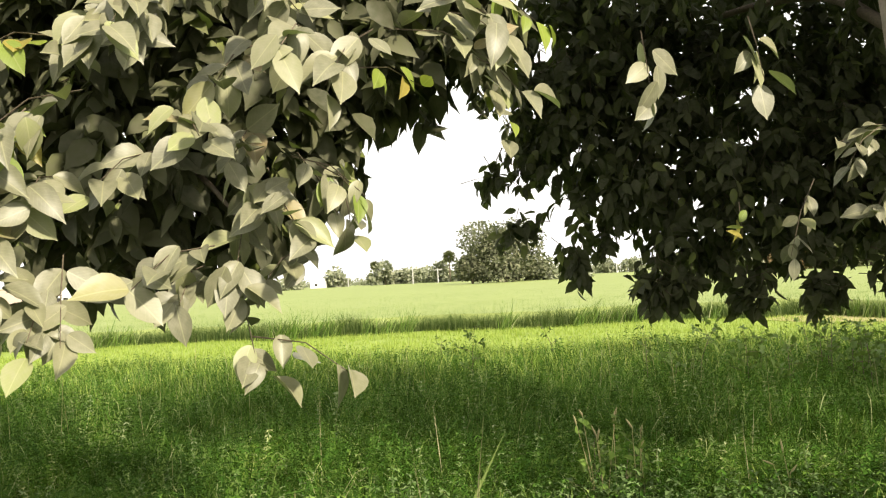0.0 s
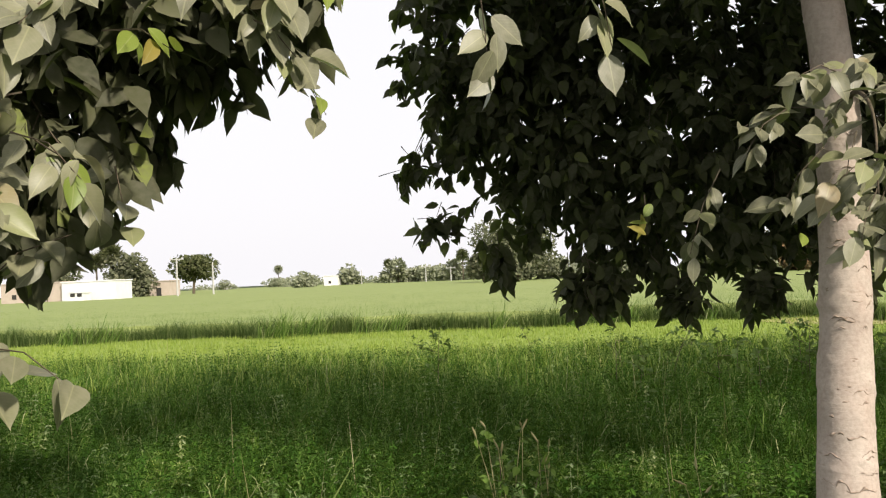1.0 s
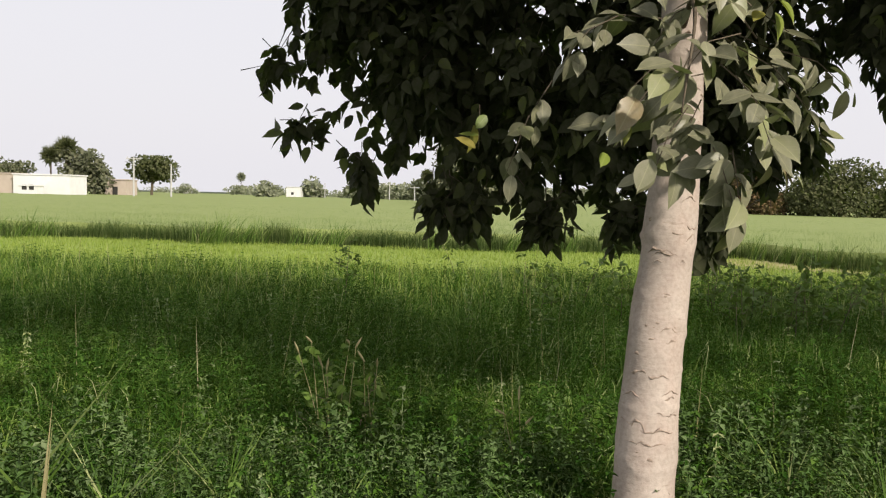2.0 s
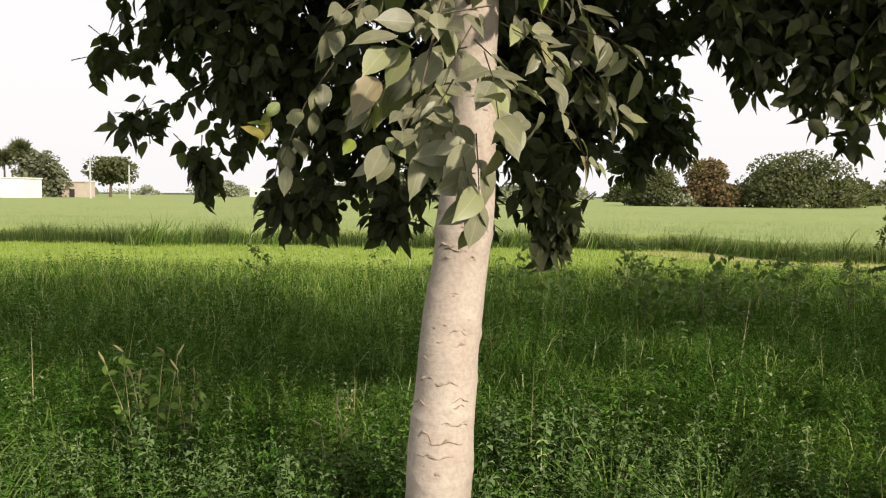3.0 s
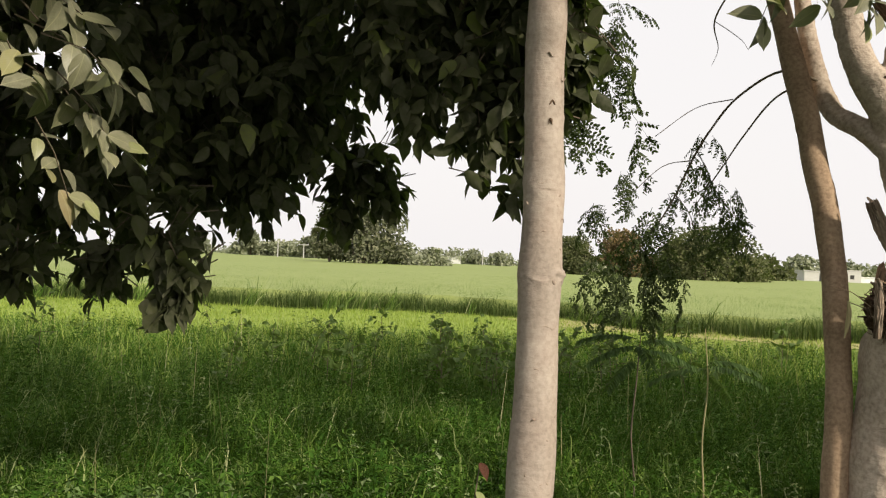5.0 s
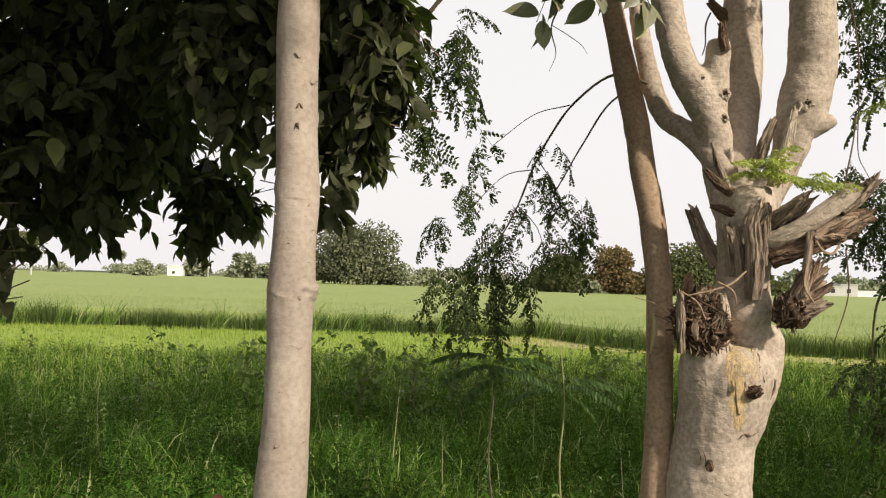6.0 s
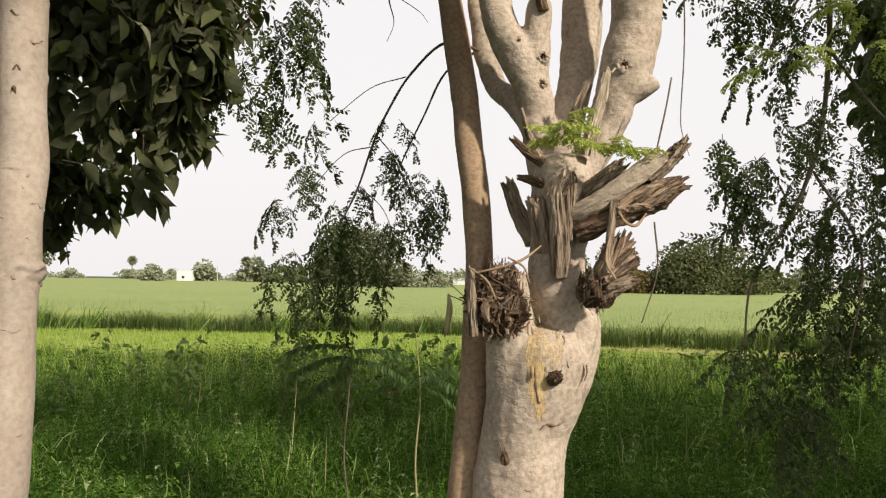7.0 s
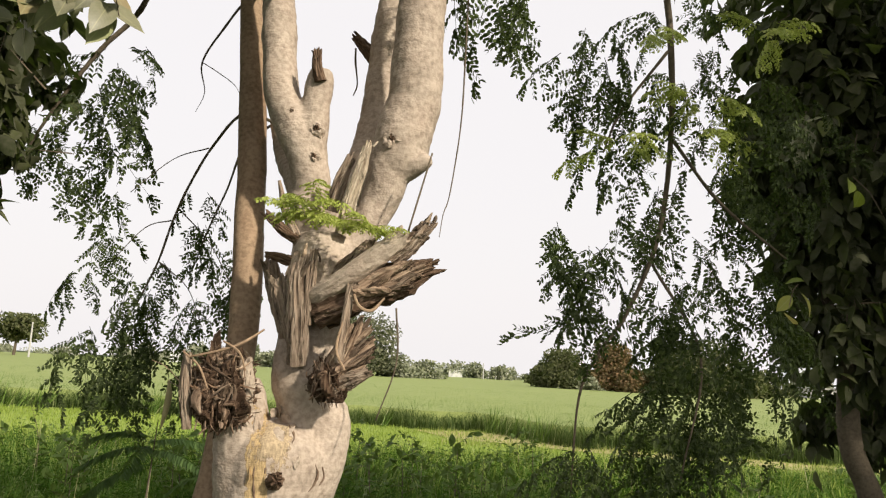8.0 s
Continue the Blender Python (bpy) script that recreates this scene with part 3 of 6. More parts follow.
# Stalks at the crop face; its self-shadow is put into this darker green.
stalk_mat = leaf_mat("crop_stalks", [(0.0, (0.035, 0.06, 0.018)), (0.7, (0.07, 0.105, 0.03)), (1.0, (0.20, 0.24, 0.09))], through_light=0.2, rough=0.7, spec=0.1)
grass_patch("crop_stalks", "standing stalks along the edge of the tall crop, self-shadow in their dark green", "crop", stalk_mat,
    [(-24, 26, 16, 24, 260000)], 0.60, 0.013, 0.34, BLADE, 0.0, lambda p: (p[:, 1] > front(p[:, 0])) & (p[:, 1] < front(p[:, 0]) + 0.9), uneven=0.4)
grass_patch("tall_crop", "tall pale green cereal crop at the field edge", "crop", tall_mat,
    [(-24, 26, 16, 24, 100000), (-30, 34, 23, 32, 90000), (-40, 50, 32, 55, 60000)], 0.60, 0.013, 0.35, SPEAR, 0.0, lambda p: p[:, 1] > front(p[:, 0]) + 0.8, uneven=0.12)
depths = np.concatenate([[0.75, 0.8], np.linspace(1.1, 20, 36), np.linspace(22, 100, 50), np.linspace(110, 380, 18)])
xs = np.concatenate([np.linspace(-420, -44, 30), np.linspace(-40, 50, 130), np.linspace(54, 420, 30)])
fr = front(xs)
sv = [(x, f_ + d_, 0.0 if i_ == 0 else 0.48 + 0.05 * noise.noise(Vector((x * 1.3, d_ * 1.3, 0))) + 0.06 * noise.noise(Vector((x * 0.15, d_ * 0.1, 5)))) for i_, d_ in enumerate(depths) for x, f_ in zip(xs, fr)]
k = len(xs)
sf = [(j * k + i, j * k + i + 1, (j + 1) * k + i + 1, (j + 1) * k + i) for j in range(len(depths) - 1) for i in range(k - 1)]
tagged(new("far_crop", smooth(mesh_of("far_crop", sv, sf, crop_sheet_mat))), "broad level top of the standing cereal crop", "crop", kind="stuff")
grass_patch("wild_grass", "wispy pale grass leaning along the edge of the tall crop", "grass", tip_mat, [(-16, 16, 17.5, 21, 9000)], 0.85, 0.016, 0.35, ARCH, 0.0,
    lambda p: (p[:, 1] > front(p[:, 0]) - 0.7) & (p[:, 1] < front(p[:, 0]) + 0.5) & (np.sin(p[:, 0] * 2.1) + np.sin(p[:, 0] * 0.83 + 1) > 0.2), wind=0.35)
dry = [(5.2, 18.2), (7.8, 16.4), (12.0, 14.7), (18, 13.9), (18, 15.2), (12.2, 16.1), (8.3, 18.6), (6.0, 20.2), (4.4, 20.0)]
tagged(new("dry_verge", mesh_of("dry_verge", [(x, y, 0.07) for x, y in dry], [tuple(range(len(dry)))], dry_mat)), "straw-coloured trodden grass between two crops", "path", kind="structure")
grass_patch("dry_grass", "short dry straw-coloured grass on the field path", "grass", straw_mat, [(5.0, 9, 16.6, 20, 2500), (8, 18, 14.4, 16.0, 2500)], 0.16, 0.02, 0.9, SPEAR)

# ---- trees of the row ----
tree_a = broadleaf_tree("pale-barked broadleaf tree with dusty drooping leaves, leaning", (0.50, 1.87, 0),
    [(0.50, 1.85, -0.1, 0.145), (0.50, 1.87, 0.35, 0.126), (0.509, 1.89, 0.6, 0.119), (0.523, 1.917, 0.8, 0.115), (0.541, 1.944, 1.0, 0.111), (0.566, 1.976, 1.2, 0.107), (0.587, 2.0, 1.4, 0.105), (0.60, 2.027, 1.6, 0.098), (0.608, 2.041, 1.8, 0.094), (0.609, 2.04, 2.0, 0.091), (0.612, 2.03, 2.25, 0.086),
     (0.58, 2.1, 3.0, 0.08), (0.55, 2.4, 4.2, 0.055), (0.5, 2.6, 5.6, 0.02)], bark_pale,
    [((0.2, 3.75, 2.6), (1.68, 0.75, 1.1), 880), ((-0.85, 3.6, 3.15), (0.85, 0.6, 0.75), 240), ((1.1, 4.1, 2.45), (0.62, 0.5, 0.8), 190), ((1.75, 4.2, 2.0), (0.22, 0.3, 0.22), 26), ((0.5, 2.9, 4.6), (2.2, 2.3, 1.9), 900), ((1.2, 0.9, 4.5), (2.2, 1.6, 1.5), 1050), ((1.0, 3.15, 1.55), (0.12, 0.14, 0.32), 26), ((-0.4, 3.55, 1.5), (0.28, 0.2, 0.18), 26), ((0.15, 3.5, 1.42), (0.16, 0.15, 0.12), 12), ((0.62, 3.4, 1.45), (0.14, 0.15, 0.16), 12), ((-1.55, 3.7, 2.35), (0.12, 0.15, 0.12), 6), ((-1.4, 3.7, 1.98), (0.1, 0.15, 0.1), 5), ((-1.0, 3.7, 1.66), (0.14, 0.15, 0.12), 8), ((1.9, 4.3, 1.95), (0.14, 0.15, 0.14), 9), ((1.62, 4.3, 1.75), (0.12, 0.12, 0.12), 7)],
    [[(0.60, 2.06, 2.7, 0.035), (0.45, 2.9, 3.2, 0.028), (-0.2, 3.7, 3.25, 0.018), (-0.9, 3.9, 2.8, 0.006)], [(0.60, 2.06, 2.75, 0.035), (0.8, 2.9, 3.2, 0.024), (1.1, 3.9, 3.0, 0.015), (1.6, 4.3, 2.2, 0.006)],
     [(0.62, 2.15, 2.9, 0.045), (1.2, 2.3, 3.6, 0.03), (1.9, 2.4, 4.3, 0.012)], [(0.6, 2.2, 3.2, 0.045), (-0.3, 2.0, 3.9, 0.03), (-1.2, 1.9, 4.4, 0.012)], [(0.6, 2.2, 3.0, 0.04), (0.5, 1.5, 3.7, 0.025), (0.4, 0.9, 4.2, 0.01)],
     [(0.60, 2.0, 2.2, 0.014), (0.57, 1.70, 2.24, 0.010), (0.53, 1.45, 2.10, 0.006), (0.47, 1.3, 1.8, 0.003)], [(0.62, 2.02, 2.36, 0.010), (0.75, 2.0, 2.34, 0.006), (0.9, 2.04, 2.18, 0.003)]],
    [((0.75, 1.60, 2.20), (-0.5, -0.7, 0.1), 0.40, 13, False, 0.12), ((0.67, 1.42, 2.07), (-0.5, -0.5, -0.2), 0.35, 13, False, 0.12), ((0.65, 1.38, 1.93), (0.1, -0.6, -0.4), 0.32, 12, False, 0.12),
     ((0.60, 1.42, 1.95), (-0.8, -0.1, -0.2), 0.32, 10, False, 0.135), ((0.51, 1.8, 2.2), (-0.9, 0.1, 0.1), 0.35, 11, False, 0.13), ((0.51, 1.40, 1.83), (-0.3, -0.3, -0.4), 0.25, 11, False, 0.118),
     ((0.7, 2.05, 2.32), (0.8, 0.0, -0.1), 0.36, 12, False, 0.115), ((0.82, 2.05, 2.2), (0.7, 0.0, -0.3), 0.32, 12, False, 0.115), ((0.74, 2.0, 2.2), (0.4, -0.1, -0.4), 0.26, 10, False, 0.115), ((0.8, 2.1, 2.36), (0.6, 0.1, 0.2), 0.3, 9, False, 0.11), ((0.7, 1.95, 2.30), (0.4, -0.3, 0.1), 0.22, 9, False, 0.11), ((0.63, 1.30, 1.69), (0.05, -0.3, -0.7), 0.2, 9, False, 0.12), ((0.63, 1.86, 2.28), (-0.3, -0.3, -0.2), 0.3, 12, False, 0.125), ((0.61, 1.82, 2.1), (-0.2, -0.2, -0.4), 0.28, 12, False, 0.125), ((0.49, 1.85, 2.05), (-0.4, 0.0, -0.4), 0.28, 11, False, 0.12), ((0.65, 1.88, 2.38), (-0.1, -0.3, 0.0), 0.3, 11, False, 0.12),
     ((0.1, 2.0, 2.0), (-0.3, -0.2, -0.5), 0.35, 10, False, 0.115), ((-0.2, 2.25, 1.93), (0.0, -0.1, -0.6), 0.16, 4, True, 0.12), ((0.77, 1.63, 2.15), (0.2, -0.5, 0.3), 0.2, 5, True, 0.10),
     ((0.55, 1.35, 1.75), (0.2, -0.4, -0.5), 0.22, 10, False, 0.12), ((0.86, 2.05, 2.05), (0.5, 0.0, -0.3), 0.26, 10, False, 0.115), ((0.62, 1.46, 1.98), (0.4, -0.2, -0.4), 0.24, 11, False, 0.118), ((0.56, 1.44, 1.86), (-0.2, -0.2, -0.4), 0.22, 10, False, 0.115), ((0.70, 1.55, 2.05), (0.5, -0.1, -0.3), 0.24, 9, False, 0.115), ((0.95, 1.95, 2.12), (0.6, -0.1, -0.2), 0.28, 10, False, 0.11), ((0.32, 1.75, 2.2), (-0.5, -0.3, -0.3), 0.26, 9, False, 0.11), ((0.98, 2.0, 2.02), (0.4, 0.0, -0.4), 0.28, 11, False, 0.11), ((0.92, 2.0, 1.88), (0.3, 0.0, -0.5), 0.22, 9, False, 0.105), ((0.45, 1.45, 2.25), (-0.5, -0.4, 0.1), 0.3, 11, False, 0.118),
     ((-0.85, 0.95, 2.50), (0.05, -0.1, -0.6), 0.22, 7, False, 0.13), ((-0.48, 0.88, 2.50), (0.1, -0.1, -0.6), 0.2, 7, False, 0.13), ((0.40, 1.50, 1.90), (-0.3, -0.2, -0.4), 0.2, 4, True, 0.09)],
    [(1.39, 0.009, 0.016), (1.35, -0.004, 0.02), (1.28, -0.003, 0.04), (1.15, 0.003, 0.010), (1.04, 0.008, 0.022), (1.01, -0.004, 0.012), (0.86, 0.003, 0.014), (0.72, 0.004, 0.014), (0.6, 0.003, 0.014), (0.5, 0.004, 0.016), (1.98, 0.003, 0.012), (2.15, 0.003, 0.012)],
    group="roadside row of trees", seg=48, keep=under_sun, steps=26)

tree_b = broadleaf_tree("slim smooth grey-barked broadleaf tree standing upright", (2.475, 2.18, 0),
    [(2.47, 2.17, -0.1, 0.10), (2.475, 2.18, 0.4, 0.085), (2.486, 2.20, 0.8, 0.078), (2.493, 2.215, 1.0, 0.073), (2.497, 2.225, 1.2, 0.069), (2.495, 2.225, 1.40, 0.072), (2.496, 2.23, 1.46, 0.073), (2.498, 2.237, 1.60, 0.068), (2.499, 2.25, 1.77, 0.070), (2.49, 2.253, 2.0, 0.066), (2.487, 2.255, 2.2, 0.065), (2.482, 2.25, 2.45, 0.063),
     (2.47, 2.4, 3.2, 0.052), (2.4, 2.6, 4.4, 0.035), (2.3, 2.8, 5.6, 0.014)], bark_grey,
    [((2.4, 3.5, 2.95), (0.5, 0.5, 0.7), 170), ((2.38, 3.3, 2.32), (0.30, 0.25, 0.34), 40), ((1.95, 3.3, 2.75), (0.4, 0.25, 0.42), 70), ((2.0, 3.25, 2.35), (0.2, 0.2, 0.25), 26), ((2.70, 3.2, 2.55), (0.18, 0.25, 0.4), 56), ((2.58, 3.3, 2.2), (0.16, 0.2, 0.2), 24), ((2.66, 3.3, 2.10), (0.07, 0.08, 0.08), 5), ((2.50, 3.2, 1.85), (0.06, 0.08, 0.05), 3), ((2.0, 2.9, 4.9), (1.6, 2.0, 1.75), 700), ((2.7, 0.8, 4.5), (1.8, 1.6, 1.5), 850), ((3.9, 0.6, 5.1), (1.2, 1.5, 1.2), 420), ((1.5, 3.2, 3.75), (0.8, 0.6, 0.7), 240)],
    [[(2.485, 2.3, 2.5, 0.03), (2.3, 2.9, 2.7, 0.02), (2.2, 3.5, 2.6, 0.01)], [(2.485, 2.4, 3.0, 0.03), (1.9, 2.9, 3.3, 0.02), (1.4, 3.4, 3.2, 0.01)], [(2.48, 2.4, 3.3, 0.035), (2.6, 1.7, 4.0, 0.02), (2.5, 1.2, 4.6, 0.01)], [(2.48, 2.3, 2.75, 0.02), (2.9, 2.3, 3.05, 0.012), (3.33, 2.32, 2.9, 0.006), (3.46, 2.34, 2.65, 0.003)]],
    [((3.39, 2.36, 2.66), (-0.3, 0.0, -0.5), 0.24, 12, False, 0.115), ((3.51, 2.3, 2.64), (0.3, -0.2, -0.5), 0.24, 12, False, 0.115), ((3.45, 2.33, 2.68), (0.0, -0.2, -0.5), 0.2, 8, False, 0.11), ((2.6, 2.35, 2.34), (0.5, -0.1, -0.2), 0.2, 4, False, 0.10)],
    [(1.462, 0.012, 0.009), (1.44, 0.006, 0.012), (1.425, -0.005, 0.008), (1.77, 0.004, 0.02), (2.02, 0.006, 0.012), (1.2, 0.002, 0.01), (0.95, 0.003, 0.01), (0.7, 0.003, 0.012), (2.22, 0.003, 0.01)],
    group="roadside row of trees", seg=40, keep=under_sun, steps=22)

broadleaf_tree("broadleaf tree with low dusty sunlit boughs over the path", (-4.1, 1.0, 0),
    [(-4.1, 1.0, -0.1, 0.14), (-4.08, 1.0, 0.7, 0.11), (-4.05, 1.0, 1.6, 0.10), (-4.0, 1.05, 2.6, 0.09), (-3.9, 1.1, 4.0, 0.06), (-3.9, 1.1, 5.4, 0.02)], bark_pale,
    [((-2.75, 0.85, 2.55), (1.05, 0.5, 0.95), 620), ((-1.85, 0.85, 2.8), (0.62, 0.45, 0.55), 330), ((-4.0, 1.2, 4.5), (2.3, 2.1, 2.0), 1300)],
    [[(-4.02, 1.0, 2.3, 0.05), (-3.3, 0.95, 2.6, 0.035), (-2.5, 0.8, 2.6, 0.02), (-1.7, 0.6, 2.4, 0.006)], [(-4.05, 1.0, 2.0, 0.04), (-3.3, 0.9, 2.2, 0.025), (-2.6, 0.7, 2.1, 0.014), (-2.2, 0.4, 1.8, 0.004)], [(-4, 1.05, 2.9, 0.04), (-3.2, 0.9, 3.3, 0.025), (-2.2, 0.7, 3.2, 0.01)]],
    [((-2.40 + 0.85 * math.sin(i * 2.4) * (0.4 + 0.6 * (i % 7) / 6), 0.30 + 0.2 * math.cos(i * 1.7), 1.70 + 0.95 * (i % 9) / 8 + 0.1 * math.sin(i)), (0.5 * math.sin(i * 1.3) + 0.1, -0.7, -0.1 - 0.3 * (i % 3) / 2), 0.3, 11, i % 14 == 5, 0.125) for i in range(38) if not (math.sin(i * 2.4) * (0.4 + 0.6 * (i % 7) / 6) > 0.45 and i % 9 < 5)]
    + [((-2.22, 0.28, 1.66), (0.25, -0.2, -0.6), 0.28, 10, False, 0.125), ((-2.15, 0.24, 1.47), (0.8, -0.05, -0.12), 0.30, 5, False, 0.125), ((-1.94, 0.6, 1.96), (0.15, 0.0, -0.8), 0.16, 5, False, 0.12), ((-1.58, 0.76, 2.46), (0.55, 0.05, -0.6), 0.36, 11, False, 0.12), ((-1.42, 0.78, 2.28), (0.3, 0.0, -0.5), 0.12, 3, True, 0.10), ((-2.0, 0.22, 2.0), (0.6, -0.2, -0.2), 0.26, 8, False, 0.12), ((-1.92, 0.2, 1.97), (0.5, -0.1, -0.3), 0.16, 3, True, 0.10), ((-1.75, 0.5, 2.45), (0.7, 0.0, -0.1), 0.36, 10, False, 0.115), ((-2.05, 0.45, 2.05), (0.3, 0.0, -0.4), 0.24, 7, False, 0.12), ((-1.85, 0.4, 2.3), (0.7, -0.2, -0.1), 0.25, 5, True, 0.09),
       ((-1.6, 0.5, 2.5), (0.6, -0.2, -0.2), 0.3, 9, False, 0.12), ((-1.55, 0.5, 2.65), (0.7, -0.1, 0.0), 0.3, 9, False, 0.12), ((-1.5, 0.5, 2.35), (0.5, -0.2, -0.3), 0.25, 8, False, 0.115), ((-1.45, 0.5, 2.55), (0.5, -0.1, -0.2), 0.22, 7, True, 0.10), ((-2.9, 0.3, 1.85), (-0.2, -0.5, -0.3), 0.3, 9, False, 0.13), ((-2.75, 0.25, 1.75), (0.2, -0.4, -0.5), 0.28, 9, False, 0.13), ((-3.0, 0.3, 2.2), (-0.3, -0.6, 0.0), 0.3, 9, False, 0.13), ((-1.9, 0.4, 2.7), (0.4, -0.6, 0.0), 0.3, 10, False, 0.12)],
    [(1.2, 0.005, 0.012), (0.8, 0.005, 0.012)], size=0.135, group="roadside row of trees", crown_mat=leaf_half_lit, leaf_meshes=POINTED_MESH)

# Crown masses beyond x = 10 and their limbs are unseen, added for shade.
broadleaf_tree("dark leafy broadleaf tree with a leaning slender stem", (7.15, 4.5, 0),
    [(7.15, 4.5, -0.1, 0.085), (7.05, 4.5, 0.6, 0.07), (6.96, 4.5, 0.94, 0.065), (6.85, 4.5, 1.29, 0.06), (6.9, 4.5, 1.9, 0.055), (7.1, 4.5, 3.0, 0.045), (7.2, 4.4, 4.6, 0.02)], bark_twig,
    [((7.35, 4.5, 2.9), (1.05, 0.8, 1.05), 1080), ((6.85, 4.4, 1.8), (0.45, 0.35, 0.3), 62), ((7.35, 4.4, 1.75), (0.4, 0.35, 0.3), 60), ((6.75, 4.45, 2.95), (0.6, 0.5, 1.0), 480), ((7.6, 4.2, 4.9), (2.0, 2.1, 1.8), 700), ((7.8, 2.4, 4.8), (2.2, 1.4, 1.4), 600), ((10.4, -1.0, 5.0), (1.7, 1.7, 0.9), 520), ((10.5, 3.4, 4.9), (2.1, 2.3, 1.3), 650), ((12.6, 0.8, 5.0), (1.8, 2.0, 1.2), 480), ((7.5, 4.4, 1.3), (0.4, 0.3, 0.25), 46), ((7.1, 4.7, 1.35), (0.5, 0.3, 0.25), 40)],
    [[(6.88, 4.5, 1.7, 0.035), (6.6, 4.4, 2.2, 0.02), (6.4, 4.3, 2.8, 0.01)], [(7.0, 4.5, 2.4, 0.03), (7.6, 4.4, 3.0, 0.02), (8.1, 4.4, 3.2, 0.01)], [(7.17, 4.4, 3.6, 0.035), (8.6, 2.0, 4.6, 0.022), (10.2, -0.6, 4.9, 0.01)], [(7.17, 4.4, 3.7, 0.035), (9.2, 3.8, 4.6, 0.022), (11.4, 2.4, 4.9, 0.01)]],
    [((6.3, 3.4, 2.4), (0.2, -0.4, -0.5), 0.2, 4, True, 0.13), ((6.15, 3.6, 1.95), (-0.3, -0.4, -0.2), 0.2, 4, True, 0.11), ((6.4, 4.0, 2.9), (-0.3, -0.5, -0.4), 0.35, 9, False, 0.12)],
    group="roadside row of trees")


# ---- scars on the bark ----
def scars(tree, rows, marks, mat):
    """Crescent scars round a trunk: (height, middle angle, half width, sag, thickness); angle 0 faces the path."""
    r = np.array(rows)
    for z, mid, half, sag, thick in marks:
        line = []
        for g in np.linspace(-half, half, 9):
            h = z - sag * (g / half) ** 2 + 0.006 * math.sin(g * 9 + z * 50) + 0.003 * math.sin(g * 23 + z * 90)
            c = [np.interp(h, r[:, 2], r[:, q]) for q in (0, 1, 3)]
            a = mid + g
            rad = c[2] * 1.0 - thick * 0.2
            line.append((c[0] + rad * math.sin(a), c[1] - rad * math.cos(a), h, 0.95 * thick * (1 - 0.85 * abs(g / half)) * (0.7 + 0.5 * math.sin(g * 17 + z * 70))))
        child("bark_scar", smooth(mesh_of("bark_scar", *tube(line, 6, 2, 0.5, 60.0), mat)), tree)


scar_mat = bark_mat("scar_bark", (0.14, 0.09, 0.06), (0.28, 0.21, 0.16), (0.42, 0.34, 0.27), 0.3)
A_AXIS = [(0.509, 1.89, 0.4, 0.122), (0.509, 1.89, 0.6, 0.119), (0.541, 1.944, 1.0, 0.111), (0.587, 2.0, 1.4, 0.105), (0.608, 2.041, 1.8, 0.095), (0.607, 2.03, 2.3, 0.095)]
B_AXIS = [(2.475, 2.18, 0.4, 0.085), (2.486, 2.20, 0.8, 0.078), (2.497, 2.225, 1.2, 0.069), (2.496, 2.23, 1.45, 0.073), (2.499, 2.25, 1.77, 0.070), (2.482, 2.25, 2.45, 0.063)]
scars(tree_a, A_AXIS, [(1.405, -0.3, 1.0, 0.012, 0.006), (1.415, 0.75, 0.28, -0.02, 0.008), (1.395, 0.75, 0.25, 0.02, 0.006), (1.34, -0.5, 0.5, 0.02, 0.009), (1.325, -0.3, 0.5, 0.012, 0.005), (1.165, -0.1, 0.7, 0.012, 0.006), (1.155, -0.2, 0.45, -0.006, 0.005),
    (1.065, -0.4, 0.7, 0.02, 0.009), (1.04, -0.5, 0.35, -0.012, 0.008), (1.035, 0.2, 0.4, 0.012, 0.006), (0.995, -0.4, 0.25, 0.0, 0.005), (0.99, 0.35, 0.25, 0.006, 0.005), (0.93, -0.8, 0.3, 0.01, 0.007), (0.87, -0.7, 0.35, 0.02, 0.010), (0.855, -0.1, 0.5, 0.01, 0.006), (0.78, -0.9, 0.4, 0.01, 0.006), (0.77, 0.5, 0.2, 0.0, 0.005),
    (0.68, -0.5, 0.25, 0.03, 0.008), (0.65, 0.2, 0.6, 0.008, 0.006), (0.60, 0.0, 0.5, 0.006, 0.005), (0.54, -0.1, 0.3, 0.04, 0.011), (0.50, 0.1, 0.22, -0.05, 0.011), (1.60, 0.1, 0.3, 0.0, 0.004), (1.75, -0.5, 0.4, 0.006, 0.004), (1.97, 0.2, 0.8, 0.008, 0.004), (2.16, -0.2, 0.9, 0.01, 0.004)], scar_mat)
scars(tree_b, B_AXIS, [(1.455, -0.5, 0.55, -0.02, 0.006), (1.45, 0.5, 0.5, 0.02, 0.007), (1.435, 0.1, 0.5, 0.02, 0.004), (1.46, -0.9, 0.5, 0.01, 0.006), (1.457, 1.0, 0.5, -0.01, 0.006), (1.78, 0.0, 0.9, 0.004, 0.003), (1.30, 0.2, 0.7, 0.006, 0.003), (1.16, -0.3, 0.3, 0.0, 0.004), (1.0, -0.2, 0.2, 0.0, 0.005), (0.93, 0.5, 0.2, 0.03, 0.006), (0.83, -0.4, 0.2, 0.01, 0.006), (0.80, 0.5, 0.4, 0.01, 0.005), (2.2, 0.1, 0.2, 0.0, 0.006)], scar_mat)
wear = random.Random(5)
for tree, axis, n in ((tree_a, A_AXIS, 34), (tree_b, B_AXIS, 20)):
    scars(tree, axis, [(wear.uniform(0.45, 2.2), wear.uniform(-1.1, 1.1), wear.uniform(0.10, 0.42), wear.uniform(-0.006, 0.010), wear.uniform(0.002, 0.0045)) for i in range(n)], scar_mat)
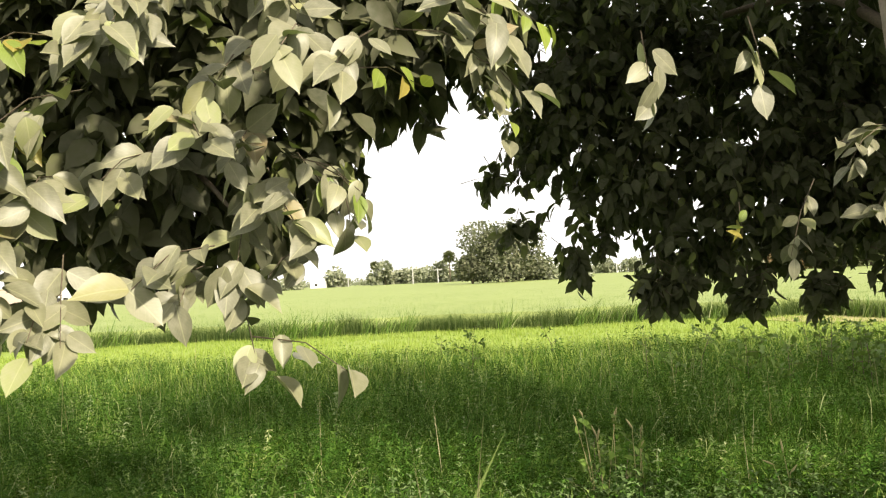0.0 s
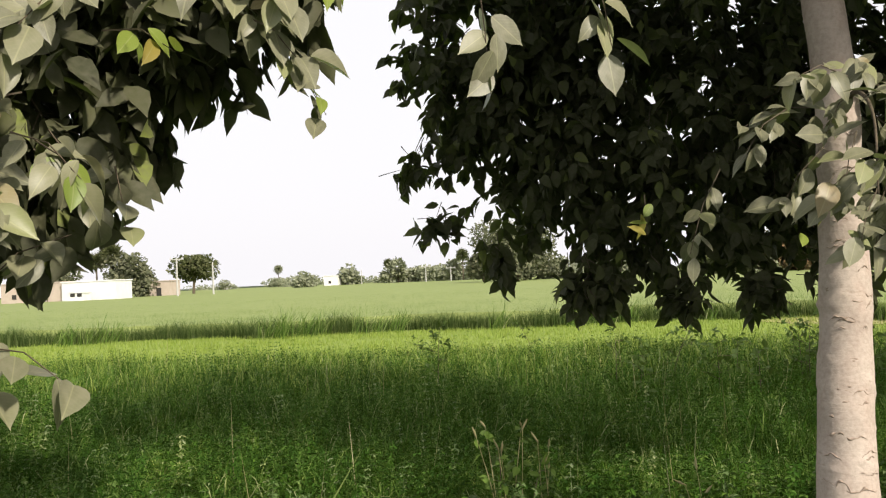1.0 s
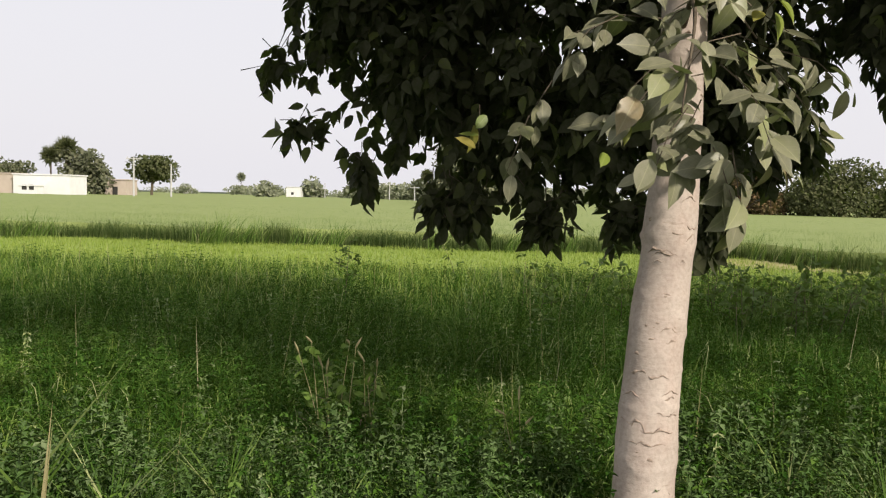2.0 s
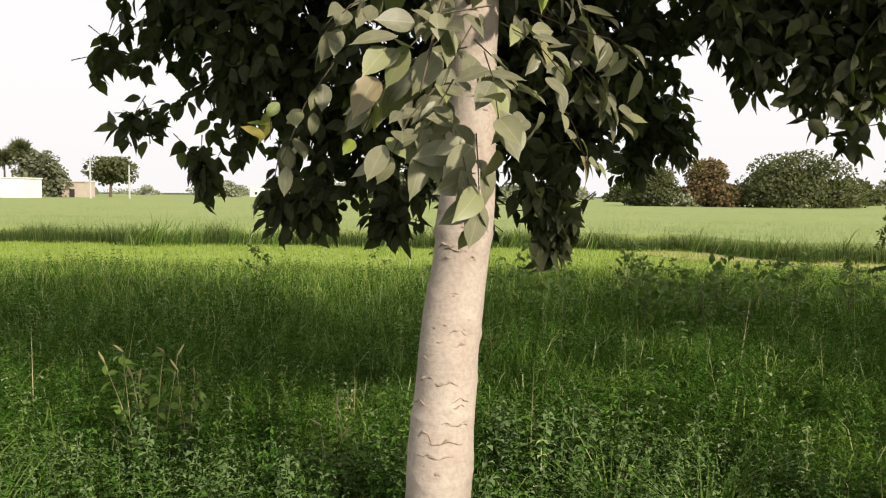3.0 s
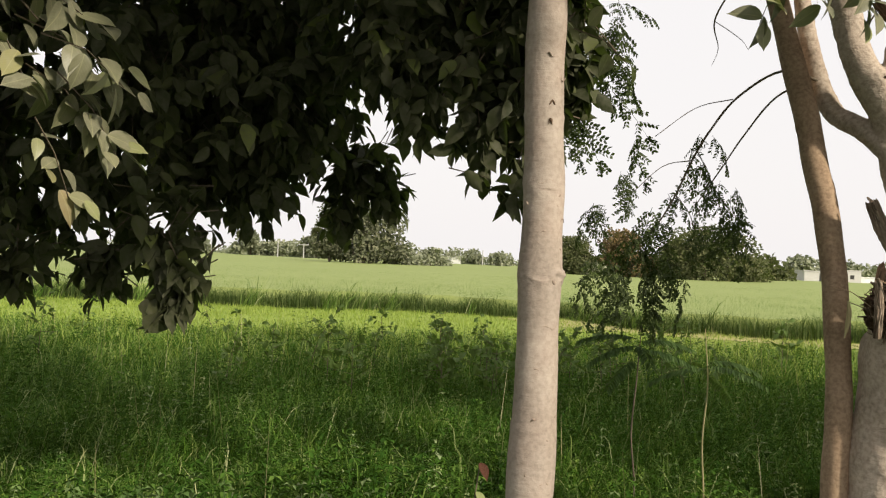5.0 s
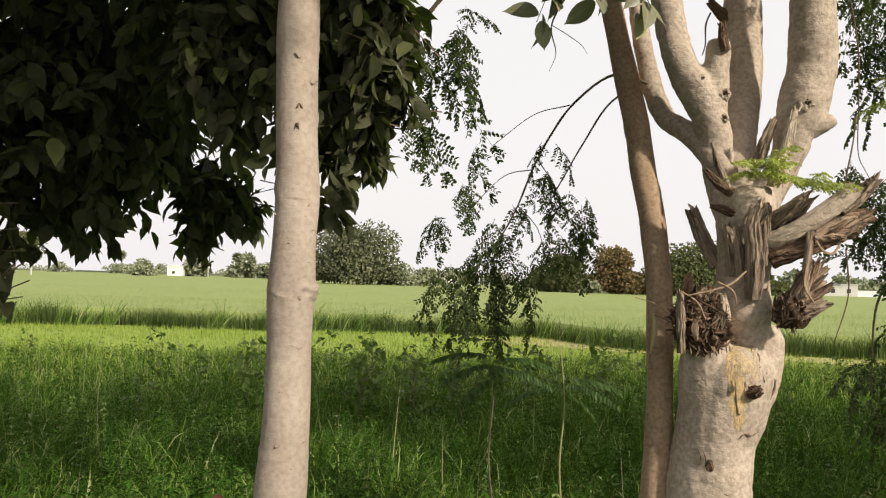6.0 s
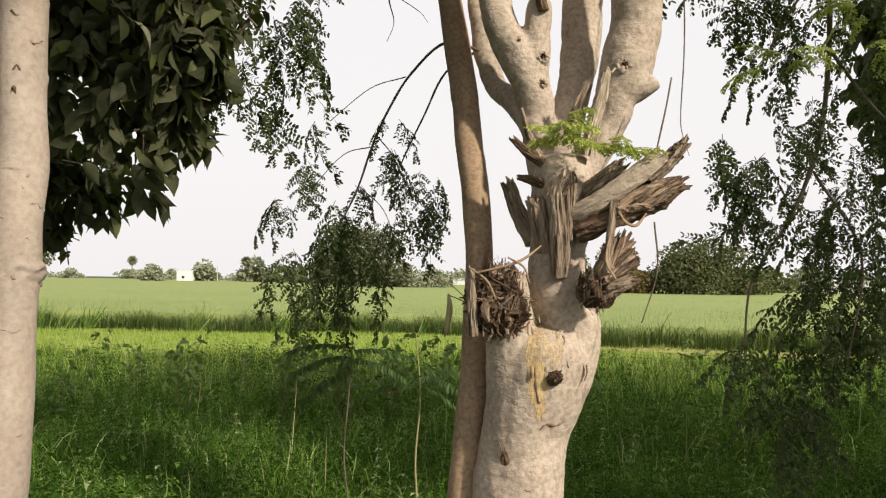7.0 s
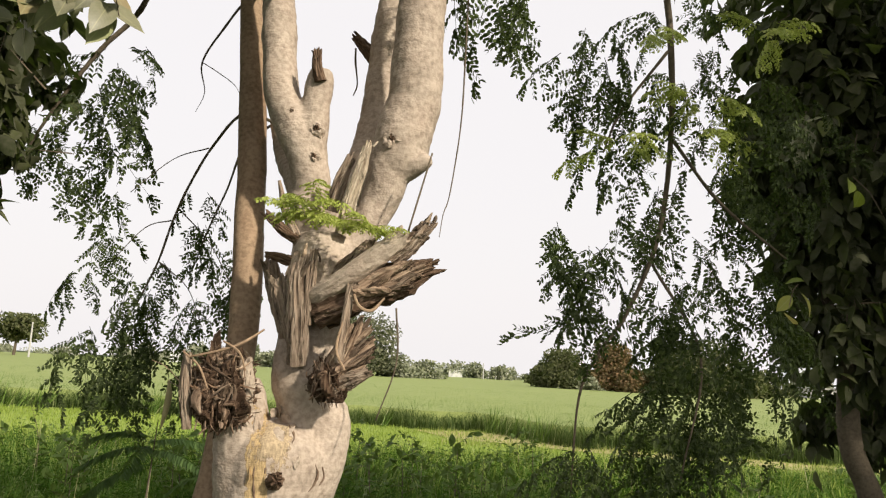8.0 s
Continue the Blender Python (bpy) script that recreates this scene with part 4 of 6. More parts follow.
scars(tree_b, B_AXIS, [(2.04, 0.2, 0.16, 0.004, 0.010), (1.99, 0.1, 0.10, 0.02, 0.006)], rotten_wood)


# ---- pinnate fronds ----
def frond_pattern(pairs, pin_len, leaflets, lf_len, lf_wid, length, curl, seed):
    """One feathery leaf along +x: a stalk, side stalks and small oval leaflets."""
    r = np.random.default_rng(seed)
    P, A, F, L, W = [], [], [], [], []
    stalks = []
    along = lambda t: np.array([length * t, 0, -curl * length * t * t])
    stalks.append([(*along(t), 0.0022 * (1 - 0.6 * t)) for t in np.linspace(0, 1, 5)])
    for i in range(pairs + 1):
        t = 0.12 + 0.88 * i / pairs
        for s in (1, -1):
            d = np.array([0.65, s * 0.85, -0.1 - r.uniform(0, 0.6)]) + r.normal(0, 0.15, 3)
            if i == pairs:
                d = np.array([1.0, s * 0.35, -0.5])
            d = unit(d)
            pl = pin_len * (1 - 0.45 * abs(t - 0.5)) * r.uniform(0.8, 1.1)
            o = along(t)
            stalks.append([(*o, 0.0012), (*(o + d * pl + np.array([0, 0, -0.25 * pl])), 0.0006)])
            for j in range(leaflets):
                u = (j + 0.7) / leaflets
                q = o + d * pl * u + np.array([0, 0, -0.25 * pl * u * u])
                e = unit(np.cross(d, [0, 0, 1.0]))
                for k_ in (1, -1):
                    P.append(q), A.append(d * 0.5 + e * k_ * 0.8 + np.array([0, 0, -0.45]) + r.normal(0, 0.15, 3)), F.append(np.array([0, 0, 1.0]) + r.normal(0, 0.3, 3))
                    L.append(lf_len * r.uniform(0.75, 1.15)), W.append(lf_wid * r.uniform(0.8, 1.15))
    v, f = scatter(LEAFLET, np.array(P), np.array(A), np.array(F), np.array(L), np.array(W))
    sv_, sf_ = joined([tube(s_, 3, 1) for s_ in stalks])
    o = len(v)
    return np.vstack([v, np.array(sv_)]), f + [tuple(i + o for i in q) for q in sf_]


FRONDS = [frond_pattern(4, 0.115, 5, 0.031, 0.018, 0.25, c, i) for i, c in enumerate((0.35, 0.6, 0.2, 0.9))]
SPROUTS = [frond_pattern(5, 0.085, 5, 0.022, 0.014, 0.17, c, i + 9) for i, c in enumerate((0.1, 0.25))]
FROND_MESH = [mesh_of("frond", v, f, frond_mat) for v, f in FRONDS]
FROND_YOUNG = [mesh_of("frond", v, f, frond_young) for v, f in SPROUTS]


def hang_fronds(tree, blobs, meshes, size=(0.7, 1.1), droop=0.7):
    for c, r, n in blobs:
        for i in range(n):
            d = unit(rng.normal(0, 1, 3))
            p = np.array(c) + d * np.array(r) * rng.uniform(0.1, 1) ** 0.4
            a = d * np.array([1, 1, 0.4]) + np.array([0, 0, -droop]) + rng.normal(0, 0.25, 3)
            s = rng.uniform(*size)
            child("frond", meshes[int(rng.integers(len(meshes)))], tree, leaf_pose(p, a, np.array([0, 0, 1.0]) + rng.normal(0, 0.3, 3), s, s))


# ---- the pollarded tree ----
pollard = thing("pollard_tree", "old pollarded tree with warty pale trunk and broken dead stubs", "tree", (4.03, 2.6, 0), "roadside row of trees")
limbs_c = [
    # the bole, and its two cut shoulders
    [(3.988, 2.7, -0.1, 0.199), (3.998, 2.7, 0.4, 0.169), (4.008, 2.7, 0.756, 0.156), (4.03, 2.7, 0.93, 0.153), (4.052, 2.7, 1.06, 0.165), (4.073, 2.705, 1.16, 0.177), (4.084, 2.71, 1.24, 0.169), (4.093, 2.71, 1.3, 0.129)],
    [(4.012, 2.71, 0.8, 0.09), (4.007, 2.7, 1, 0.11), (3.984, 2.66, 1.18, 0.098), (3.967, 2.64, 1.3, 0.086), (3.952, 2.63, 1.38, 0.082), (3.947, 2.63, 1.43, 0.066)],
    [(4.054, 2.74, 0.78, 0.084), (4.109, 2.735, 1, 0.108), (4.179, 2.72, 1.16, 0.1), (4.209, 2.71, 1.28, 0.084), (4.214, 2.71, 1.345, 0.07), (4.212, 2.71, 1.375, 0.049)],
    # the column between them
    [(4.136, 2.7, 1.15, 0.08), (4.148, 2.7, 1.29, 0.082), (4.146, 2.7, 1.37, 0.09), (4.138, 2.7, 1.43, 0.104), (4.136, 2.71, 1.49, 0.102), (4.14, 2.72, 1.57, 0.097), (4.15, 2.73, 1.67, 0.104), (4.161, 2.74, 1.8, 0.11), (4.166, 2.75, 1.9, 0.09)],
    # limbs
    [(4.132, 2.79, 1.8, 0.077), (4.102, 2.83, 1.9, 0.06), (4.085, 2.86, 1.99, 0.055), (4.085, 2.87, 2.095, 0.065), (4.062, 2.87, 2.2, 0.074), (4.022, 2.88, 2.3, 0.082), (3.968, 2.9, 2.39, 0.068), (3.932, 2.93, 2.51, 0.064), (3.892, 2.98, 2.8, 0.062), (3.832, 3.03, 3.3, 0.052), (3.732, 3.03, 4, 0.032)],
    [(4.062, 2.86, 2.24, 0.062), (4.074, 2.86, 2.32, 0.056), (4.08, 2.86, 2.4, 0.052), (4.086, 2.86, 2.48, 0.048), (4.088, 2.86, 2.52, 0.038)],
    [(4.17, 2.8, 1.85, 0.065), (4.2, 2.92, 2.05, 0.064), (4.255, 3.02, 2.24, 0.07), (4.287, 3.09, 2.39, 0.078), (4.307, 3.14, 2.62, 0.084), (4.33, 3.22, 3, 0.075), (4.475, 3.5, 3.6, 0.05), (4.655, 3.7, 4.3, 0.02)],
    [(4.209, 2.77, 1.8, 0.079), (4.259, 2.77, 1.9, 0.064), (4.319, 2.77, 2, 0.061), (4.344, 2.77, 2.075, 0.067), (4.357, 2.77, 2.14, 0.08), (4.384, 2.77, 2.2, 0.094), (4.403, 2.77, 2.28, 0.099), (4.427, 2.77, 2.385, 0.094), (4.431, 2.77, 2.485, 0.091), (4.439, 2.78, 2.8, 0.082), (4.509, 2.83, 3.4, 0.059), (4.639, 2.93, 4.2, 0.029)],
    [(4.397, 2.76, 2.15, 0.059), (4.457, 2.73, 2.165, 0.038), (4.492, 2.71, 2.18, 0.02)],
    [(4.447, 2.76, 2.3, 0.05), (4.482, 2.75, 2.31, 0.035)],
    [(4.1, 2.78, 1.95, 0.05), (4.02, 2.95, 2.14, 0.048), (3.95, 3.1, 2.25, 0.045), (3.9, 3.18, 2.45, 0.045), (3.86, 3.25, 2.8, 0.04), (3.8, 3.3, 3.5, 0.02)],
]
body = mesh_of("trunk", *joined([tube(rows, 20, 6, 0.06, 7.0, (), i) for i, rows in enumerate(limbs_c)]), bark_pollard)
trunk_c = child("trunk", body, pollard)
rm = trunk_c.modifiers.new("weld", "REMESH")
rm.mode, rm.voxel_size, rm.use_smooth_shade = "VOXEL", 0.0065, True
sm = trunk_c.modifiers.new("ease", "SMOOTH")
sm.factor, sm.iterations = 0.5, 6
lump = bpy.data.textures.new("lumps", "CLOUDS")
lump.noise_scale, lump.noise_depth = 0.07, 3
dp = trunk_c.modifiers.new("lumps", "DISPLACE")
dp.texture, dp.strength, dp.mid_level, dp.texture_coords = lump, 0.013, 0.5, "GLOBAL"


def fluted(rows, seg, steps, depth, seed, ragged=0.0):
    """Old split wood: a branch with sharp grooves along its length, wavering edges and a ragged broken end. Third result: grain coordinates."""
    p = spline(rows, steps)
    n = len(p)
    verts, faces, grain = [], [], []
    up = Vector((0.13, 0.99, 0.05))
    run = 0.0
    for i in range(n):
        a, b = p[max(i - 1, 0), :3], p[min(i + 1, n - 1), :3]
        d = Vector(b - a).normalized()
        x = up.cross(d).normalized()
        y = d.cross(x)
        t = i / (n - 1)
        if i:
            run += float(np.linalg.norm(p[i, :3] - p[i - 1, :3]))
        tw = seed + t * 0.8
        for k_ in range(seg):
            g = 2 * math.pi * k_ / seg
            f = 0.8 * noise.noise(Vector((math.cos(g + tw) * 1.6 + seed, math.sin(g + tw) * 1.6, t * 1.6))) + 0.5 - 1.3 * abs(noise.noise(Vector((math.cos(g + tw) * 2.7, math.sin(g + tw) * 2.7 + seed, t * 1.5)))) * 1.6
            r = p[i, 3] * max(0.25, 1 + depth * f) + p[i, 3] * 0.12 * noise.noise(Vector((g * 3, t * 14, seed)))
            w = x * math.cos(g) + y * math.sin(g)
            push = ragged * p[i, 3] * max(0.0, t - 0.7) * 3.3 * (noise.noise(Vector((math.cos(g) * 3.1, math.sin(g) * 3.1, seed + 9))) + 0.35 * math.sin(g * 5 + seed))
            verts.append(Vector(p[i, :3]) + w * r + d * push)
            grain.append((p[i, 3] * math.cos(g) + seed * 3, p[i, 3] * math.sin(g), run + seed))
    for i in range(n - 1):
        for k_ in range(seg):
            a, b = i * seg + k_, i * seg + (k_ + 1) % seg
            faces.append((a, b, b + seg, a + seg))
    for i in (0, n - 1):
        c = len(verts)
        back = -0.5 if i else 0.0
        d = Vector(p[-1, :3] - p[-2, :3]).normalized()
        verts.append(Vector(p[i, :3]) + d * back * p[i, 3])
        grain.append((seed * 3, 0, seed))
        for k_ in range(seg):
            a, b = i * seg + k_, i * seg + (k_ + 1) % seg
            faces.append((b, a, c) if i == 0 else (a, b, c))
    return [tuple(v) for v in verts], faces, grain


def old_wood(name, pieces, mat, parent, label=""):
    v, f = joined([q[:2] for q in pieces])
    me = mesh_of(name, v, f, mat)
    at = me.attributes.new("grain", "FLOAT_VECTOR", "POINT")
    at.data.foreach_set("vector", np.concatenate([np.array(q[2]) for q in pieces]).ravel())
    return child(name, me, parent, label=label)


def dead_stub(name, rows, mat, parent=pollard, splinters=7, seed=0, label="", depth=0.24, ragged=1.2):
    """A broken branch: an uneven fluted stump with short splinters and fibres standing out of its end."""
    r = np.random.default_rng(seed + 100)
    pieces = [fluted(rows, 30, 8, depth, seed * 1.7, ragged)]
    tip, back = np.array(rows[-1][:3]), np.array(rows[-2][:3])
    d = unit(tip - back)
    rad = rows[-1][3]
    for i in range(splinters):
        off = r.normal(0, 0.6, 3) * rad
        p = tip + off - d * rad * r.uniform(0.8, 3.5)
        e = p + unit(d + r.normal(0, 0.22, 3)) * rad * r.uniform(1.4, 2.8)
        m_ = (p + e) / 2 + r.normal(0, 0.10, 3) * rad
        w_ = rad * r.uniform(0.15, 0.42)
        pieces.append(fluted([(*p, w_), (*m_, w_), (*e, w_ * r.uniform(0.3, 0.8))], 7, 3, 0.5, seed + i, 1.6))
    return old_wood(name, pieces, mat, parent, label)


def rotten_nest(name, centre, size, strands, seed, label):
    """A rotted-out stump: a ragged dark core under a tangle of thin fibres, some matted flat, some standing up."""
    r = np.random.default_rng(seed)
    c, sz = np.array(centre), np.array(size)
    pieces = [fluted([(*(c - [0, 0, sz[2]]), sz[0] * 0.45), (*(c - [0, 0, sz[2] * 0.4]), sz[0] * 0.8), (*(c + [0, 0, sz[2] * 0.3]), sz[0] * 0.75), (*(c + [0, 0, sz[2] * 0.6]), sz[0] * 0.5)], 44, 12, 0.7, seed, 2.5)]
    for i in range(strands):
        d = unit(r.normal(0, 1, 3) * [1, 0.8, 1.1] + [0, -0.5, 0])
        p = c + d * sz * r.uniform(0.7, 1.0)
        lay = r.choice([0, 0, 1, 2])
        a = unit([np.array([r.normal(0, 0.25), r.normal(0, 0.2), 1.0]), np.array([1.0, r.normal(0, 0.25), r.normal(0.15, 0.45)]), r.normal(0, 1, 3)][lay])
        ln, w_ = r.uniform(0.3, 1.1) * sz[2], r.choice([0.0011, 0.0016, 0.0024, 0.004])
        if i % 14 == 0:
            w_, ln = r.uniform(0.007, 0.016), ln * 0.8
        bow = r.normal(0, 0.09, 3) * ln
        pieces.append(fluted([(*(p - a * ln / 2), w_ * 0.5), (*(p - a * ln * 0.15 + bow), w_), (*(p + a * ln * 0.2 + bow), w_ * 0.9), (*(p + a * ln / 2), w_ * 0.4)], 5, 3, 0.5, seed + i * 0.7, 1.2))
    half = len(pieces) // 2
    core = old_wood(name, pieces[:half], rotten_wood, pollard, label)
    tagged(old_wood("wood_fibre", pieces[half:], torn_wood, core, "loose grey-brown wood fibres"), kind="stuff")
    return core


def splinter_fan(name, root, tips, seed, mat, label):
    """A branch torn off: flat splinters that spread from one root."""
    r = np.random.default_rng(seed)
    root, tips = np.array(root), np.array(tips)
    pieces = []
    for i in range(26):
        u = i / 25 * (len(tips) - 1)
        k_ = min(int(u), len(tips) - 2)
        e = tips[k_] * (k_ + 1 - u) + tips[k_ + 1] * (u - k_)
        e = root + (e - root) * r.uniform(0.7, 1.05) + np.array([0, r.uniform(-0.03, 0.04), 0])
        o = root + r.normal(0, 0.012, 3)
        m_ = o * 0.45 + e * 0.55 + r.normal(0, 0.004, 3)
        w_ = r.uniform(0.006, 0.014)
        pieces.append(fluted([(*o, w_), (*m_, w_ * 1.15), (*e, w_ * r.uniform(0.25, 0.7))], 7, 5, 0.55, seed + i, 2.2))
    return old_wood(name, pieces, mat, pollard, label)


log_bark = bark_mat("weathered_log_bark", (0.16, 0.11, 0.075), (0.36, 0.285, 0.215), (0.50, 0.42, 0.33), 0.5, 0.0, 0.4, 2.0)
dead_stub("dead_branch", [(4.15, 2.60, 1.675, 0.036), (4.20, 2.55, 1.70, 0.035), (4.27, 2.51, 1.745, 0.033), (4.36, 2.485, 1.812, 0.033), (4.435, 2.468, 1.878, 0.030)], log_bark, seed=1, splinters=0, label="weathered bare grey dead branch", depth=0.07, ragged=0.5)
dead_stub("dead_branch", [(4.40, 2.50, 1.80, 0.026), (4.46, 2.48, 1.86, 0.026), (4.505, 2.468, 1.915, 0.020)], dead_wood, seed=61, splinters=7, label="split upturned dead branch end", depth=0.35, ragged=1.8)
dead_stub("dead_branch", [(4.18, 2.60, 1.64, 0.05), (4.28, 2.56, 1.69, 0.058), (4.38, 2.54, 1.735, 0.052), (4.46, 2.53, 1.765, 0.038), (4.52, 2.53, 1.79, 0.020)], rotten_wood, seed=2, splinters=14, label="dark rotten broken branch", depth=0.5, ragged=2.2)
splinter_fan("dead_branch", (4.30, 2.50, 1.70), [(4.40, 2.46, 1.79), (4.47, 2.46, 1.80), (4.52, 2.48, 1.79), (4.49, 2.48, 1.75), (4.42, 2.48, 1.70)], 12, torn_wood, "torn grey-brown wood under the dead branch")
dead_stub("dead_stub", [(4.125, 2.6, 1.48, 0.028), (4.125, 2.58, 1.56, 0.033), (4.12, 2.57, 1.66, 0.032), (4.113, 2.57, 1.75, 0.03), (4.125, 2.56, 1.81, 0.026)], dead_wood, seed=3, splinters=4, depth=0.22, ragged=1.0)
dead_stub("dead_stub", [(4.15, 2.57, 1.6, 0.016), (4.153, 2.555, 1.72, 0.016), (4.157, 2.56, 1.825, 0.011)], dead_wood, seed=33, splinters=3, depth=0.3, ragged=1.4)
dead_stub("dead_stub", [(4.09, 2.66, 1.57, 0.036), (4.065, 2.63, 1.66, 0.034), (4.042, 2.62, 1.745, 0.03)], dead_wood, seed=4, splinters=2, depth=0.18, ragged=0.8)
dead_stub("dead_stub", [(4.06, 2.76, 1.60, 0.032), (4.01, 2.795, 1.71, 0.029), (3.97, 2.815, 1.82, 0.024)], dead_wood, seed=5, splinters=2, depth=0.18, ragged=0.8)
dead_stub("dead_spike", [(4.1, 2.7, 1.84, 0.018), (4.035, 2.7, 1.97, 0.013), (4.005, 2.7, 2.07, 0.005)], dead_wood, seed=6, splinters=2)
dead_stub("dead_spike", [(4.08, 2.7, 1.88, 0.02), (4.03, 2.69, 1.91, 0.018), (3.975, 2.68, 1.955, 0.012)], rotten_wood, seed=7, splinters=2)
dead_stub("dead_spike", [(4.08, 2.68, 1.8, 0.018), (4.03, 2.67, 1.815, 0.014), (3.99, 2.66, 1.82, 0.008)], rotten_wood, seed=17, splinters=2)
dead_stub("pale_splinter", [(4.23, 2.66, 1.9, 0.026), (4.245, 2.64, 2, 0.024), (4.27, 2.63, 2.1, 0.02), (4.292, 2.63, 2.19, 0.011)], pale_wood, seed=8, splinters=4, label="bleached upright splinter of wood")
dead_stub("dead_stub", [(4.18, 2.7, 1.98, 0.024), (4.2, 2.69, 2.06, 0.022), (4.235, 2.68, 2.16, 0.014)], dead_wood, seed=18, splinters=4)
dead_stub("dead_stub", [(4.24, 2.66, 1.74, 0.05), (4.29, 2.62, 1.81, 0.036), (4.33, 2.60, 1.86, 0.024)], dead_wood, seed=52, splinters=5)
dead_stub("dead_stub", [(4.095, 2.81, 2.46, 0.02), (4.08, 2.8, 2.52, 0.017), (4.08, 2.8, 2.57, 0.014)], rotten_wood, seed=53, splinters=3)
dead_stub("dead_stub", [(4.29, 3.14, 2.66, 0.036), (4.22, 3.16, 2.73, 0.026), (4.165, 3.17, 2.79, 0.016)], rotten_wood, seed=54, splinters=3)
dead_stub("thin_stick", [(4.262, 2.49, 1.49, 0.013), (4.272, 2.49, 1.6, 0.013), (4.286, 2.49, 1.72, 0.014)], dead_wood, seed=9, splinters=1)
rotten_nest("rotten_burl", (4.238, 2.535, 1.44), (0.060, 0.055, 0.065), 220, 10, "dark crumbling burl at the foot of the dead branches")
dead_stub("dead_stub", [(4.22, 2.54, 1.41, 0.032), (4.29, 2.51, 1.44, 0.026), (4.35, 2.49, 1.468, 0.014)], dead_wood, seed=11, splinters=5)
splinter_fan("dead_branch", (4.235, 2.52, 1.455), [(4.268, 2.50, 1.585), (4.30, 2.50, 1.625), (4.335, 2.50, 1.63), (4.37, 2.50, 1.585), (4.362, 2.50, 1.53), (4.35, 2.50, 1.48)], 13, torn_wood, "torn fan of splintered dead wood")
rotten_nest("rotten_stump", (3.918, 2.56, 1.395), (0.098, 0.082, 0.105), 640, 20, "crumbling rotten stump on the shoulder of the trunk")
dead_stub("dead_stub", [(3.835, 2.52, 1.28, 0.014), (3.828, 2.50, 1.39, 0.017), (3.822, 2.50, 1.495, 0.012)], dead_wood, seed=30, splinters=3)
dead_stub("dead_stub", [(3.985, 2.56, 1.34, 0.026), (3.992, 2.54, 1.41, 0.026), (3.985, 2.54, 1.48, 0.016)], log_bark, seed=31, splinters=4)
for i, rows in enumerate([[(3.84, 2.46, 1.485, 0.004), (3.92, 2.45, 1.505, 0.006), (3.985, 2.45, 1.53, 0.006), (4.045, 2.47, 1.575, 0.004)], [(3.935, 2.45, 1.535, 0.005), (3.985, 2.44, 1.505, 0.005), (4.005, 2.45, 1.455, 0.004)], [(3.815, 2.48, 1.50, 0.004), (3.87, 2.46, 1.46, 0.005), (3.90, 2.46, 1.40, 0.003)],
          [(4.295, 2.47, 1.69, 0.006), (4.315, 2.46, 1.655, 0.007), (4.35, 2.46, 1.645, 0.007), (4.385, 2.47, 1.685, 0.005)], [(3.69, 2.60, 1.47, 0.002), (3.75, 2.56, 1.45, 0.002), (3.82, 2.53, 1.39, 0.003)], [(4.27, 2.48, 1.62, 0.005), (4.255, 2.47, 1.53, 0.006), (4.285, 2.46, 1.47, 0.004)]]):
    child("thin_stick", mesh_of("thin_stick", *tube([(x, y, z, 0.7 * r_) for x, y, z, r_ in rows], 6, 5, 0.3, 30.0), bark_brown), pollard)
dead_stub("knot", [(4.10, 2.535, 1.145, 0.026), (4.105, 2.512, 1.148, 0.022), (4.112, 2.495, 1.152, 0.014)], rotten_wood, seed=40, splinters=5)
for i, (x, y, z, r_) in enumerate([(4.094, 2.805, 2.288, 0.026), (4.094, 2.805, 2.19, 0.020), (4.368, 2.68, 2.236, 0.034), (4.005, 2.815, 2.345, 0.022), (4.44, 2.70, 2.33, 0.018)]):
    dead_stub("knot", [(x, y + 0.03, z, r_ * 1.1), (x, y + 0.006, z, r_), (x, y - 0.004, z + 0.002, r_ * 0.65)], bark_pollard, seed=70 + i, splinters=0, depth=0.3, ragged=0.6)
    dead_stub("knot_core", [(x, y + 0.01, z, r_ * 0.45), (x, y - 0.002, z, r_ * 0.42), (x, y - 0.009, z + 0.004, r_ * 0.25)], rotten_wood, seed=80 + i, splinters=3)


def trunk_front(x, z):
    """How far out the bole's bark stands at x and height z."""
    best = 9.0
    for rows in limbs_c[:4]:
        r = np.array(rows)
        if r[0, 2] <= z <= r[-1, 2]:
            cx, cy, rad = (np.interp(z, r[:, 2], r[:, q]) for q in (0, 1, 3))
            if abs(x - cx) < rad * 0.97:
                best = min(best, cy - math.sqrt(rad * rad - (x - cx) ** 2))
    return best if best < 9 else 2.6


def bark_flake(x, z, w, h, seed, mat):
    """A loose ragged plate of bark, curling off the trunk."""
    r = np.random.default_rng(seed)
    n_ = 14
    rim = []
    for i in range(n_):
        g = 2 * math.pi * i / n_
        q = r.uniform(0.65, 1.1)
        rim.append((x + w * q * math.cos(g), z + h * q * math.sin(g)))
    V = [(p, trunk_front(p, q) - 0.004 - 0.012 * max(0.0, (p - x) / w) * r.uniform(0.2, 1), q) for p, q in rim]
    V += [(p, y_ + 0.012, q) for p, y_, q in V]
    V += [(x, trunk_front(x, z) - 0.007, z)]
    F_ = [(i, (i + 1) % n_, n_ + (i + 1) % n_, n_ + i) for i in range(n_)] + [(2 * n_, (i + 1) % n_, i) for i in range(n_)]
    child("bark_flake", mesh_of("bark_flake", V, F_, mat), pollard)


rough_scar = bark_mat("split_bark", (0.06, 0.04, 0.025), (0.13, 0.085, 0.055), (0.24, 0.17, 0.12), 0.3)


